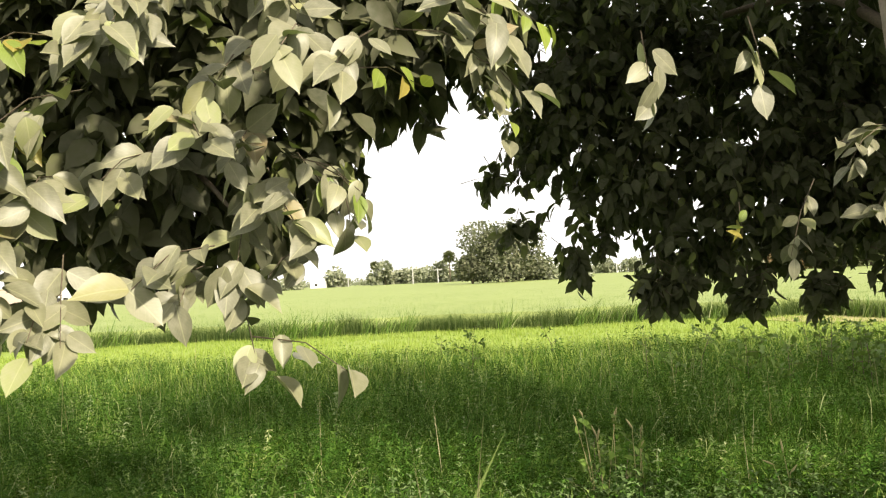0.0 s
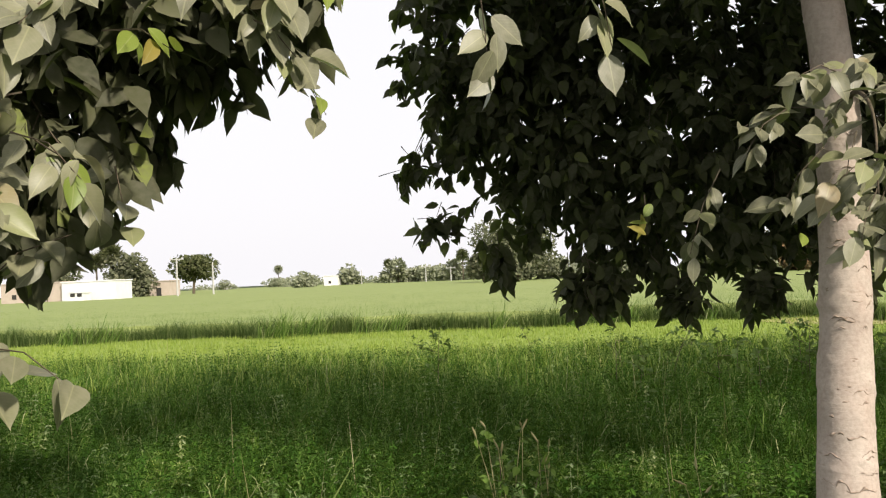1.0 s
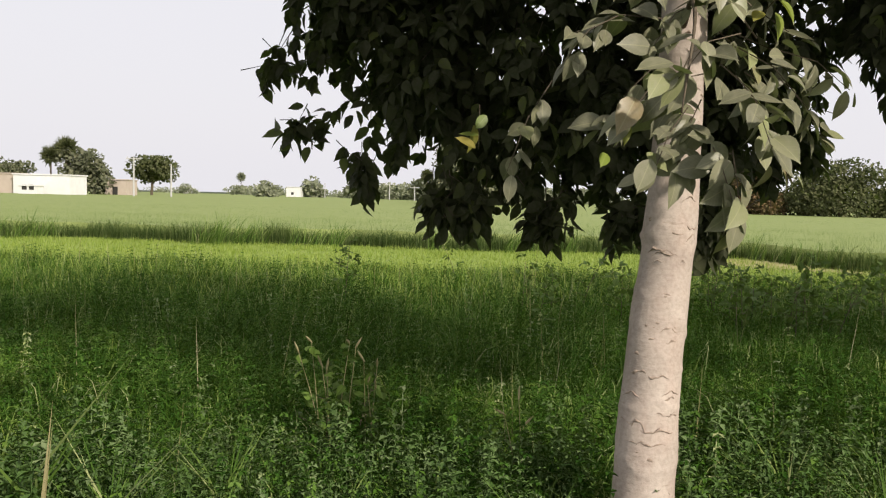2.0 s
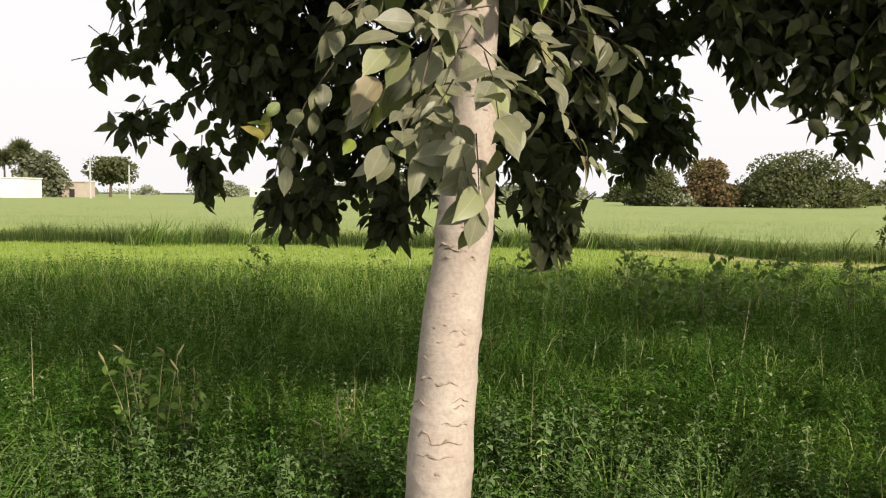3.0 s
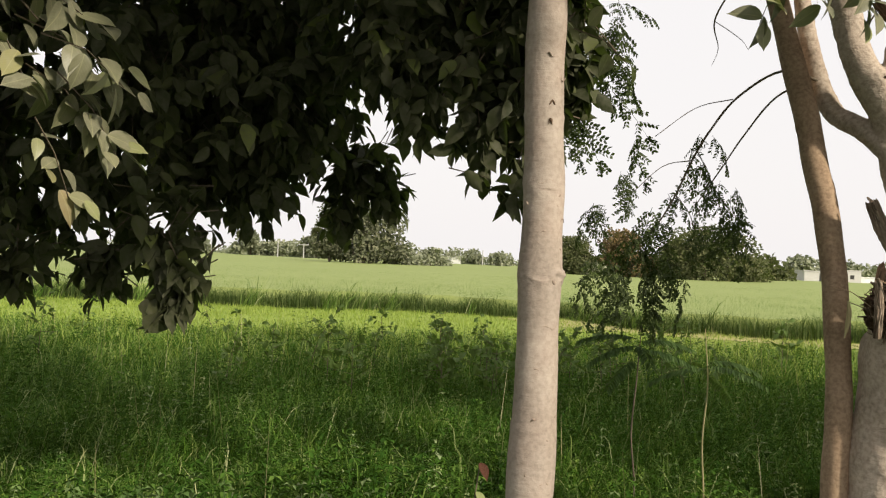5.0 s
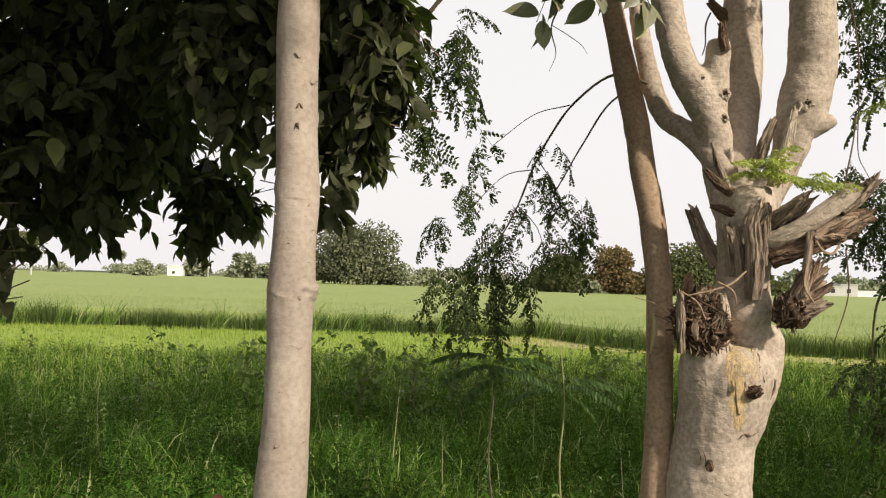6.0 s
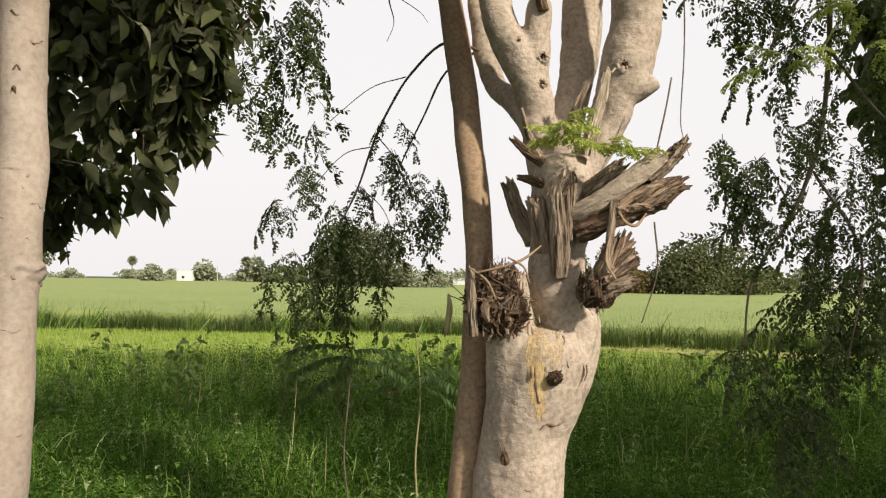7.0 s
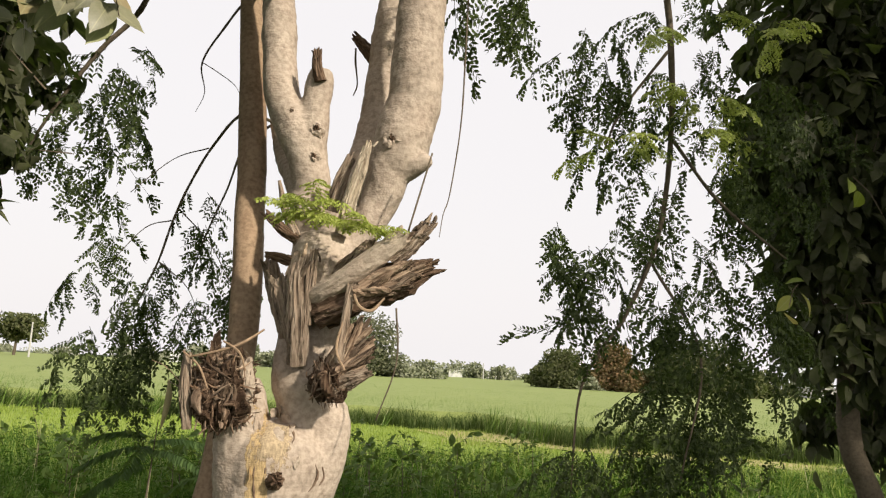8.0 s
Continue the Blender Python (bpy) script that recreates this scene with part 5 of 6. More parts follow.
def crack(points, thick):
    """A dark split in the trunk's bark, through points (x, z) on its front."""
    line = []
    for i, (x, z) in enumerate(points):
        line.append((x, trunk_front(x, z) + 0.001, z, thick * (0.4 if i in (0, len(points) - 1) else 1.0)))
    child("bark_scar", smooth(mesh_of("bark_scar", *tube(line, 6, 5, 0.9, 70.0), rough_scar)), pollard)


for q in ([(4.072, 1.25), (4.078, 1.21), (4.070, 1.17), (4.076, 1.13)], [(4.078, 1.245), (4.10, 1.238), (4.118, 1.246), (4.138, 1.24)], [(4.118, 1.246), (4.124, 1.215), (4.112, 1.19), (4.116, 1.165)], [(4.04, 1.30), (4.045, 1.22), (4.038, 1.16), (4.05, 1.07), (4.06, 1.065)], [(4.12, 1.30), (4.14, 1.27), (4.136, 1.25)],
          [(4.06, 0.975), (4.08, 0.992), (4.11, 0.984), (4.15, 0.995)], [(4.205, 1.19), (4.215, 1.16), (4.205, 1.13), (4.19, 1.11)], [(4.225, 1.18), (4.23, 1.15), (4.218, 1.125)], [(3.925, 0.93), (3.935, 0.90), (3.925, 0.87)], [(3.94, 0.925), (3.95, 0.895), (3.945, 0.87)], [(4.0, 0.78), (4.04, 0.77), (4.08, 0.775)]):
    crack(q, 0.0034)
for i, (x, z, w_, h_) in enumerate([(4.092, 1.27, 0.022, 0.03), (4.115, 1.235, 0.018, 0.022), (4.085, 1.19, 0.015, 0.03), (4.03, 1.31, 0.012, 0.04), (4.125, 1.29, 0.014, 0.02), (4.02, 1.16, 0.008, 0.03), (4.072, 1.335, 0.014, 0.02), (4.10, 1.315, 0.02, 0.014), (4.078, 1.145, 0.010, 0.02), (4.155, 1.20, 0.012, 0.02)]):
    bark_flake(x, z, w_, h_, 200 + i, bark_pollard if i % 3 else log_bark)
dead_stub("knot", [(3.945, 2.515, 0.87, 0.012), (3.94, 2.51, 0.885, 0.014), (3.94, 2.505, 0.905, 0.008)], rotten_wood, seed=43, splinters=3)
child("limb", smooth(mesh_of("limb", *tube([(3.78, 2.70, -0.1, 0.062), (3.80, 2.72, 0.4, 0.055), (3.823, 2.752, 0.75, 0.052), (3.842, 2.777, 0.95, 0.052), (3.864, 2.841, 1.2, 0.051), (3.874, 2.889, 1.4, 0.053), (3.877, 2.943, 1.6, 0.054), (3.863, 2.985, 1.8, 0.053), (3.841, 3.038, 2.0, 0.053), (3.822, 3.088, 2.2, 0.054), (3.796, 3.143, 2.4, 0.053), (3.75, 3.22, 2.7, 0.05), (3.68, 3.35, 3.2, 0.04), (3.6, 3.5, 4.0, 0.02)], 24, 8, 0.10, 6.0,
    [(1.9, 0.003, 0.02), (1.3, 0.002, 0.02), (2.2, 0.003, 0.015)]), bark_brown)), pollard, label="slender brown stem beside the main trunk")
for rows in ([(3.92, 3.12, 2.38, 0.0074), (3.75, 3.19, 2.45, 0.0062), (3.6, 3.33, 2.35, 0.0056), (3.50, 3.4, 2.2, 0.0053), (3.43, 3.45, 2.05, 0.0050), (3.37, 3.5, 1.88, 0.0043), (3.29, 3.55, 1.72, 0.0037), (3.2, 3.65, 1.62, 0.0025)],
             [(3.9, 3.15, 2.42, 0.0056), (3.75, 3.25, 2.34, 0.0050), (3.66, 3.38, 2.18, 0.0043), (3.58, 3.45, 2.02, 0.0037), (3.5, 3.55, 1.85, 0.0025)],
             [(3.70, 3.0, 3.3, 0.022), (3.35, 3.4, 3.35, 0.016), (3.1, 3.68, 3.08, 0.013), (2.93, 3.7, 2.88, 0.011), (2.75, 3.7, 2.58, 0.008), (2.62, 3.7, 2.3, 0.004)],
             [(4.6, 2.85, 3.6, 0.028), (5.1, 3.3, 3.85, 0.022), (5.5, 3.58, 3.45, 0.018), (5.58, 3.6, 2.84, 0.014), (5.54, 3.6, 2.2, 0.011), (5.40, 3.6, 1.8, 0.009), (5.28, 3.6, 1.61, 0.008), (5.19, 3.6, 1.41, 0.006), (5.16, 3.58, 1.0, 0.004)],
             [(5.57, 3.6, 2.6, 0.009), (5.8, 3.6, 2.3, 0.008), (6.1, 3.6, 2.06, 0.004)], [(5.56, 3.6, 3.0, 0.008), (5.35, 3.6, 2.7, 0.006), (5.27, 3.6, 2.5, 0.004)], [(5.5, 3.6, 2.0, 0.007), (5.7, 3.55, 1.6, 0.006), (5.6, 3.5, 1.1, 0.004)],
             [(4.5, 2.58, 2.16, 0.003), (4.475, 2.56, 2.05, 0.003), (4.44, 2.55, 1.90, 0.003)], [(4.42, 2.5, 1.66, 0.003), (4.43, 2.5, 1.5, 0.0025), (4.38, 2.5, 1.33, 0.002)],
             [(3.58, 3.34, 2.34, 0.003), (3.42, 3.4, 2.3, 0.002), (3.24, 3.45, 2.16, 0.002)], [(3.43, 3.45, 2.05, 0.003), (3.3, 3.5, 2.02, 0.002), (3.16, 3.55, 1.88, 0.002)], [(3.45, 3.44, 2.1, 0.003), (3.56, 3.55, 1.98, 0.002), (3.66, 3.62, 1.8, 0.002)], [(3.37, 3.5, 1.88, 0.003), (3.48, 3.58, 1.78, 0.002), (3.54, 3.64, 1.62, 0.002)],
             [(3.88, 2.9, 2.80, 0.006), (3.66, 3.4, 3.02, 0.006), (3.58, 3.4, 2.90, 0.005), (3.497, 3.4, 2.733, 0.004), (3.52, 3.4, 2.60, 0.002), (3.49, 3.4, 2.51, 0.001)], [(3.50, 3.4, 2.73, 0.002), (3.57, 3.4, 2.69, 0.002), (3.64, 3.4, 2.642, 0.0015), (3.67, 3.4, 2.60, 0.001)],
             [(4.17, 3.17, 2.74, 0.004), (4.168, 3.22, 2.70, 0.004), (4.178, 3.25, 2.62, 0.003), (4.165, 3.25, 2.571, 0.002)], [(4.60, 2.9, 2.95, 0.003), (4.595, 2.75, 2.54, 0.003), (4.590, 2.72, 2.30, 0.0025), (4.565, 2.68, 2.06, 0.002), (4.545, 2.6, 1.97, 0.0015), (4.535, 2.5, 1.88, 0.001)]):
    child("branch", smooth(mesh_of("branch", *tube(rows, 7, 6, 0.2, 20.0), bark_twig)), pollard)
hang_fronds(pollard, [((3.00, 3.62, 1.80), (0.06, 0.06, 0.04), 4), ((3.10, 3.55, 1.95), (0.07, 0.06, 0.06), 4), ((3.20, 3.5, 2.16), (0.05, 0.05, 0.04), 2), ((3.52, 3.5, 2.2), (0.06, 0.05, 0.04), 2), ((3.48, 3.55, 2.02), (0.10, 0.06, 0.08), 4), ((3.32, 3.55, 1.85), (0.08, 0.06, 0.08), 4),
                      ((3.02, 3.62, 1.52), (0.09, 0.08, 0.09), 6), ((3.16, 3.65, 1.62), (0.12, 0.08, 0.08), 6), ((3.22, 3.65, 1.42), (0.12, 0.08, 0.14), 9), ((3.38, 3.66, 1.52), (0.12, 0.08, 0.14), 9), ((3.36, 3.6, 1.70), (0.14, 0.08, 0.08), 6), ((3.56, 3.6, 1.72), (0.10, 0.08, 0.08), 4), ((3.64, 3.6, 1.93), (0.10, 0.08, 0.08), 5), ((3.72, 3.55, 1.80), (0.06, 0.08, 0.10), 4)], FROND_MESH, (0.5, 0.8), 1.1)
hang_fronds(pollard, [((2.86, 3.72, 2.50), (0.26, 0.16, 0.24), 19), ((3.02, 3.7, 2.85), (0.22, 0.12, 0.15), 9), ((4.69, 3.0, 2.98), (0.17, 0.2, 0.2), 14), ((5.06, 3.6, 2.14), (0.06, 0.06, 0.09), 5), ((5.18, 3.6, 1.80), (0.05, 0.05, 0.05), 3), ((5.22, 3.6, 2.0), (0.08, 0.06, 0.08), 5), ((5.22, 3.6, 2.95), (0.18, 0.1, 0.22), 18),
                      ((5.64, 3.65, 2.7), (0.42, 0.25, 0.7), 40), ((5.52, 3.65, 1.95), (0.40, 0.22, 0.35), 25), ((5.34, 3.55, 0.85), (0.14, 0.12, 0.22), 20), ((5.62, 3.7, 1.30), (0.22, 0.18, 0.25), 32), ((5.95, 3.85, 1.7), (0.36, 0.25, 0.5), 56), ((6.15, 3.9, 2.7), (0.3, 0.2, 0.5), 26), ((5.20, 3.6, 1.15), (0.10, 0.08, 0.12), 7)], FROND_MESH, (0.6, 0.95), 0.9)
for x, y, z, turns in ((4.12, 2.52, 1.93, (3.1, 2.5, 3.7, 0.2, 5.4, 4.6)), (4.14, 2.52, 1.98, (2.9, 0.4, 5.0)), (4.22, 2.50, 1.90, (0.1, 5.7, 2.9, 4.4, 3.5)), (4.32, 2.50, 1.89, (0.1, 5.7, 2.9, 0.9, 4.4))):
    for i, g in enumerate(turns):
        sc = 0.50 + 0.07 * (i % 3)
        child("frond", FROND_YOUNG[i % 2], pollard, leaf_pose((x, y, z + 0.006 * i), (math.cos(g), math.sin(g), 0.12 + 0.1 * (i % 3)), (0.05, -0.35, 1.0), sc, sc), label="fresh yellow-green sprout")
hang_fronds(pollard, [((5.30, 3.45, 2.50), (0.14, 0.06, 0.04), 5), ((5.68, 3.4, 2.72), (0.16, 0.06, 0.05), 6), ((5.66, 3.4, 2.55), (0.1, 0.06, 0.05), 4), ((6.0, 3.5, 3.08), (0.14, 0.06, 0.05), 6), ((5.42, 3.4, 3.0), (0.1, 0.06, 0.04), 3)], FROND_YOUNG, (0.7, 1.05), 0.2)
# the pollard's far crown top: one mass of small leaflets, unseen, added for shade
tp = []
for c, r, n in (((4.2, 3.0, 4.9), (1.5, 1.4, 1.1), 190),):
    for i in range(n):
        d = unit(rng.normal(0, 1, 3))
        tp.append((np.array(c) + d * np.array(r) * rng.uniform(0.1, 1) ** 0.4, d + np.array([0, 0, -0.5])))
fv, ff, o = [], [], 0
for p, a in tp:
    v, f = FRONDS[int(rng.integers(4))]
    m = np.array(leaf_pose(p, a, (0, 0, 1), 1.3, 1.3))
    fv.append(v @ m[:3, :3].T + m[:3, 3])
    ff += [tuple(i + o for i in q) for q in f]
    o += len(v)
child("crown", mesh_of("crown", np.vstack(fv), ff, frond_mat), pollard, kind="stuff")

# ---- weeds ----
pod = thing("seed_pod", "pale dry curled seed pod hanging by the pollard", "seed pod", (3.75, 2.58, 1.29))
child("pod", smooth(mesh_of("pod", *tube([(3.752, 2.58, 1.415, 0.003), (3.757, 2.58, 1.37, 0.010), (3.752, 2.58, 1.32, 0.009), (3.742, 2.58, 1.27, 0.002)], 8, 6), straw_mat)), pod)
child("stalk", smooth(mesh_of("stalk", *tube([(3.752, 2.58, 1.41, 0.002), (3.80, 2.56, 1.39, 0.002), (3.9, 2.55, 1.33, 0.003)], 5, 5), bark_twig)), pod)


def feather(length, pairs, lf, seed):
    r = np.random.default_rng(seed)
    t = np.repeat(np.linspace(0.12, 1, pairs), 2)
    s = np.tile([1.0, -1.0], pairs)
    P = np.stack([length * t, 0 * t, -0.45 * length * t * t], 1)
    A = np.stack([0.25 + 0 * t, s * 0.8, -0.5 - 0.3 * t], 1) + r.normal(0, 0.08, (len(t), 3))
    F = np.tile([0.1, 0, 1.0], (len(t), 1)) + r.normal(0, 0.1, (len(t), 3))
    L = lf * (1 - 0.5 * np.abs(t - 0.55)) * r.uniform(0.85, 1.1, len(t))
    v, f = scatter(PLAIN, P, A, F, L, L * 0.40)
    sv_, sf_ = tube([(length * q, 0, -0.45 * length * q * q, 0.0025 * (1 - 0.7 * q)) for q in np.linspace(0, 1, 6)], 4, 1)
    o_ = len(v)
    return mesh_of("frond", np.vstack([v, np.array(sv_)]), f + [tuple(i + o_ for i in q) for q in sf_], feather_mat)


FEATHER = [feather(0.30, 18, 0.062, i) for i in range(3)]


def feathery_weed(at, turn, stem_mat, lean, fronds):
    w = thing("feathery_weed", "tall slender weed with drooping feathery leaves", "weed", at, "feathery weeds")
    x, y, _ = at
    child("stem", smooth(mesh_of("stem", *tube([(x, y, -0.02, 0.006), (x + lean * 0.4 + 0.012, y, 0.3, 0.005), (x + lean * 0.2 - 0.010, y, 0.6, 0.0045), (x + lean * 0.2 + 0.008, y, 0.9, 0.004), (x + lean, y, 1.2, 0.002)], 6, 6), stem_mat)), w)
    for i, (g, z, tilt) in enumerate(fronds):
        child("frond", FEATHER[i % 3], w, leaf_pose((x + lean * 0.3, y, z), (math.cos(g + turn), math.sin(g + turn), tilt), (0, 0, 1), 0.95, 0.95))
    return w


feathery_weed((3.66, 3.74, 0), 0.0, straw_mat, -0.02, [(0.2, 1.02, 0.25), (0.7, 0.95, -0.1), (5.6, 1.0, 0.2), (2.6, 0.98, 0.1)])
feathery_weed((3.30, 3.85, 0), 0.0, bark_twig, 0.03, [(2.9, 1.12, 0.35), (3.4, 1.08, 0.1), (0.1, 1.10, 0.35), (3.9, 1.0, 0.0), (5.9, 1.06, 0.2), (4.7, 1.08, 0.15)])


def broad_weed(seed, height, branches, size, spread):
    """An upright weed: a stem with side branches, each with its own leaves."""
    r = np.random.default_rng(seed)
    w = thing("broad_weed", "upright dark leafy weed rising above the fodder crop", "weed", (0, 0, 0), "weeds in the fodder")
    bend = r.normal(0, 0.08, 2)
    stem = [(bend[0] * t * t, bend[1] * t * t, height * t - 0.02, 0.006 * (1 - 0.7 * t)) for t in np.linspace(0, 1, 5)]
    child("stem", mesh_of("stem", *tube(stem, 5, 2), bark_twig), w)
    for i in range(branches):
        t = 0.35 + 0.65 * i / (branches - 1)
        g = i * 2.4 + r.uniform(0, 1)
        b0 = np.array([bend[0] * t * t, bend[1] * t * t, height * t])
        ln = spread * (1.25 - 0.8 * t) * r.uniform(0.7, 1.2)
        d = np.array([math.cos(g), math.sin(g), r.uniform(0.2, 0.9)])
        n = 5
        u = np.linspace(0.35, 1, n)
        P = b0 + d * (ln * u)[:, None] + np.array([0, 0, -0.3]) * (ln * u * u)[:, None]
        A = d * 0.4 + r.normal(0, 0.7, (n, 3)) + np.array([0, 0, -0.15])
        L = size * r.uniform(0.6, 1.2, n)
        twig = child("branch", mesh_of("branch", *tube([(*b0, 0.003), (*P[-1], 0.0015)], 3, 1), bark_twig), w)
        for j in range(n):
            child("leaf", mesh_of("leaf", *scatter(PLAIN, P[j:j + 1], A[j:j + 1], np.array([[0, 0, 1.0]]) + r.normal(0, 0.4, (1, 3)), L[j:j + 1], L[j:j + 1] * 0.6), broad_weed_mat), twig)
    return w


weeds = [broad_weed(i, *q) for i, q in enumerate([(0.70, 8, 0.10, 0.28), (0.60, 7, 0.105, 0.28), (0.80, 8, 0.09, 0.24), (0.72, 6, 0.085, 0.2)])]
spots = [(2.9 + 0.55 * math.sin(i * 2.1), 7.9 + 0.7 * math.cos(i * 1.3)) for i in range(15)] + [(4.6 + 0.8 * math.sin(i * 1.7), 8.6 + 0.9 * math.cos(i * 2.3)) for i in range(12)] + [(0.9 + 0.8 * math.sin(i * 2.7), 8.2 + 0.9 * math.cos(i * 1.9)) for i in range(6)]
spots += [(-3.0 + 1.1 * i + 0.3 * math.sin(i * 5.0), 10.5 + 1.6 * math.cos(i * 3.1)) for i in range(9)] + [(6.0 + 0.6 * i, 9.0 + 1.4 * math.cos(i * 2.9)) for i in range(7)]
for i, (x, y) in enumerate(spots):
    m = Matrix.Translation((x, y, 0)) @ Matrix.Rotation(i * 1.9, 4, "Z")
    if i < 4:
        weeds[i].matrix_basis = m
    else:
        c = copy_thing(weeds[i % 4], m)
        c.scale = (0.8 + 0.4 * ((i * 37) % 10) / 10,) * 3


def grass_tuft(label, at, blades, height, width, mat, lean, seed, blade=BLADE):
    r = np.random.default_rng(seed)
    g = r.uniform(0, 6.28, blades)
    P = np.stack([0.03 * np.cos(g), 0.03 * np.sin(g), 0 * g], 1)
    out = np.stack([np.cos(g), np.sin(g), 0 * g], 1)
    h = height * r.uniform(0.62, 1.0, blades)
    t_ = thing("grass_tuft", label, "grass", at)
    child("foliage", smooth(mesh_of("foliage", *scatter(blade, P, out * lean * r.uniform(0.2, 1.2, blades)[:, None] + np.array([0, 0, 1.0]), -out + np.array([0, 0, 0.3]), h, np.full(blades, width)), mat)), t_, Matrix.Translation(at), kind="stuff")
    return t_


grass_tuft("tuft of tall yellowing grass blades by the path", (-1.71, 1.31, 0), 5, 1.08, 0.034, straw_mat, 0.05, 4, SPEAR)
grass_tuft("tuft of tall green grass blades by the path", (-1.69, 1.34, 0), 4, 1.0, 0.030, tip_mat, 0.07, 1)
grass_tuft("tuft of tall yellowing grass blades by the path", (-2.35, 1.2, 0), 12, 0.85, 0.014, straw_mat, 0.2, 2)
grass_tuft("tuft of tall green grass beside the weeds", (-1.5, 1.5, 0), 34, 0.72, 0.012, tip_mat, 0.45, 3)
grass_tuft("tuft of tall green grass beside the weeds", (-1.2, 1.9, 0), 30, 0.66, 0.010, tip_mat, 0.5, 5)
grass_tuft("tuft of tall green grass beside the weeds", (0.1, 1.6, 0), 30, 0.6, 0.010, tip_mat, 0.5, 6)
grass_tuft("tuft of tall green grass beside the weeds", (1.5, 2.0, 0), 40, 0.62, 0.010, tip_mat, 0.5, 7)
grass_tuft("tuft of tall green grass beside the weeds", (1.2, 2.3, 0), 40, 0.6, 0.010, tip_mat, 0.5, 8)
grass_tuft("tuft of tall green grass beside the weeds", (1.75, 2.6, 0), 44, 0.58, 0.010, tip_mat, 0.55, 9)
grass_tuft("tuft of tall green grass beside the weeds", (0.95, 2.9, 0), 40, 0.56, 0.010, tip_mat, 0.55, 10)


def seeding_weed(at, seed, stems, height):
    """A pale weed gone to seed: thin leaning stems with small leaves and woolly seed heads."""
    r = np.random.default_rng(seed)
    w = thing("seeding_weed", "pale weed gone to seed among grass", "weed", at, "seeding weeds")
    for i in range(stems):
        g, h = r.uniform(0, 6.28), height * r.uniform(0.7, 1.05)
        lean = r.uniform(0.05, 0.28) * h
        e = np.array([at[0] + math.cos(g) * lean, at[1] + math.sin(g) * lean, h])
        b0 = np.array([at[0] + r.normal(0, 0.03), at[1] + r.normal(0, 0.03), -0.02])
        m_ = (b0 + e) / 2 + np.array([0, 0, 0.06])
        stem = child("stem", mesh_of("stem", *tube([(*b0, 0.003), (*m_, 0.0025), (*e, 0.0015)], 4, 3), straw_mat), w)
        q = 9
        u = r.uniform(0.35, 0.98, q)
        P = b0 + (e - b0) * u[:, None] + np.array([0, 0, 0.05]) * (4 * u * (1 - u))[:, None] * 0.6
        L = r.uniform(0.035, 0.085, q)
        for j in range(q):
            child("leaf", mesh_of("leaf", *scatter(PLAIN, P[j:j + 1], r.normal(0, 1, (1, 3)) * [1, 1, 0.5], np.array([[0, 0, 1.0]]) + r.normal(0, 0.4, (1, 3)), L[j:j + 1], L[j:j + 1] * 0.55), tip_mat), stem)
        d = unit(e - m_ + r.normal(0, 0.1, 3))
        child("seed_head", smooth(mesh_of("seed_head", *tube([(*(e - d * 0.01), 0.002), (*(e + d * 0.012), 0.006), (*(e + d * 0.04), 0.0055), (*(e + d * 0.062), 0.001)], 6, 2, 0.5, 150.0), straw_mat)), stem)


for i, q in enumerate([((-0.95, 2.75, 0), 6, 0.78), ((-0.72, 2.7, 0), 4, 0.66), ((0.05, 2.4, 0), 3, 0.55)]):
    seeding_weed(q[0], i, q[1], q[2])
for i, (x, y) in enumerate([(-1.0, 2.85), (-0.85, 2.8)]):
    c = copy_thing(weeds[(i + 2) % 4], Matrix.Translation((x, y, 0)) @ Matrix.Rotation(i * 2.0, 4, "Z"))
    c.scale = (0.75,) * 3
# a few broad leaves at the foot of the slim tree
foot = thing("turning_weed", "small weed with yellowing and reddish leaves at a tree foot", "weed", (2.27, 2.14, 0))
child("stem", mesh_of("stem", *tube([(2.27, 2.14, -0.02, 0.005), (2.275, 2.13, 0.5, 0.004), (2.31, 2.13, 0.86, 0.002)], 5, 4), bark_twig), foot)
for col, p, a, sz in (((0.085, 0.035, 0.02), (2.31, 2.13, 0.86), (0.2, -0.4, -0.3), 0.065), ((0.26, 0.29, 0.12), (2.30, 2.12, 0.77), (0.45, -0.4, -0.5), 0.06), ((0.22, 0.26, 0.10), (2.27, 2.12, 0.72), (-0.7, -0.3, -0.2), 0.06), ((0.30, 0.24, 0.08), (2.26, 2.12, 0.69), (-0.5, -0.5, -0.5), 0.08), ((0.12, 0.16, 0.06), (2.27, 2.12, 0.65), (0.6, -0.4, -0.4), 0.08)):
    child("leaf", smooth(mesh_of("leaf", *BROAD[1], plain_mat("turning_leaf", tuple(c_ * 0.7 for c_ in col), col, 9.0))), foot, leaf_pose(p, a, (0.1, -0.4, 0.8), sz, sz * 0.5))


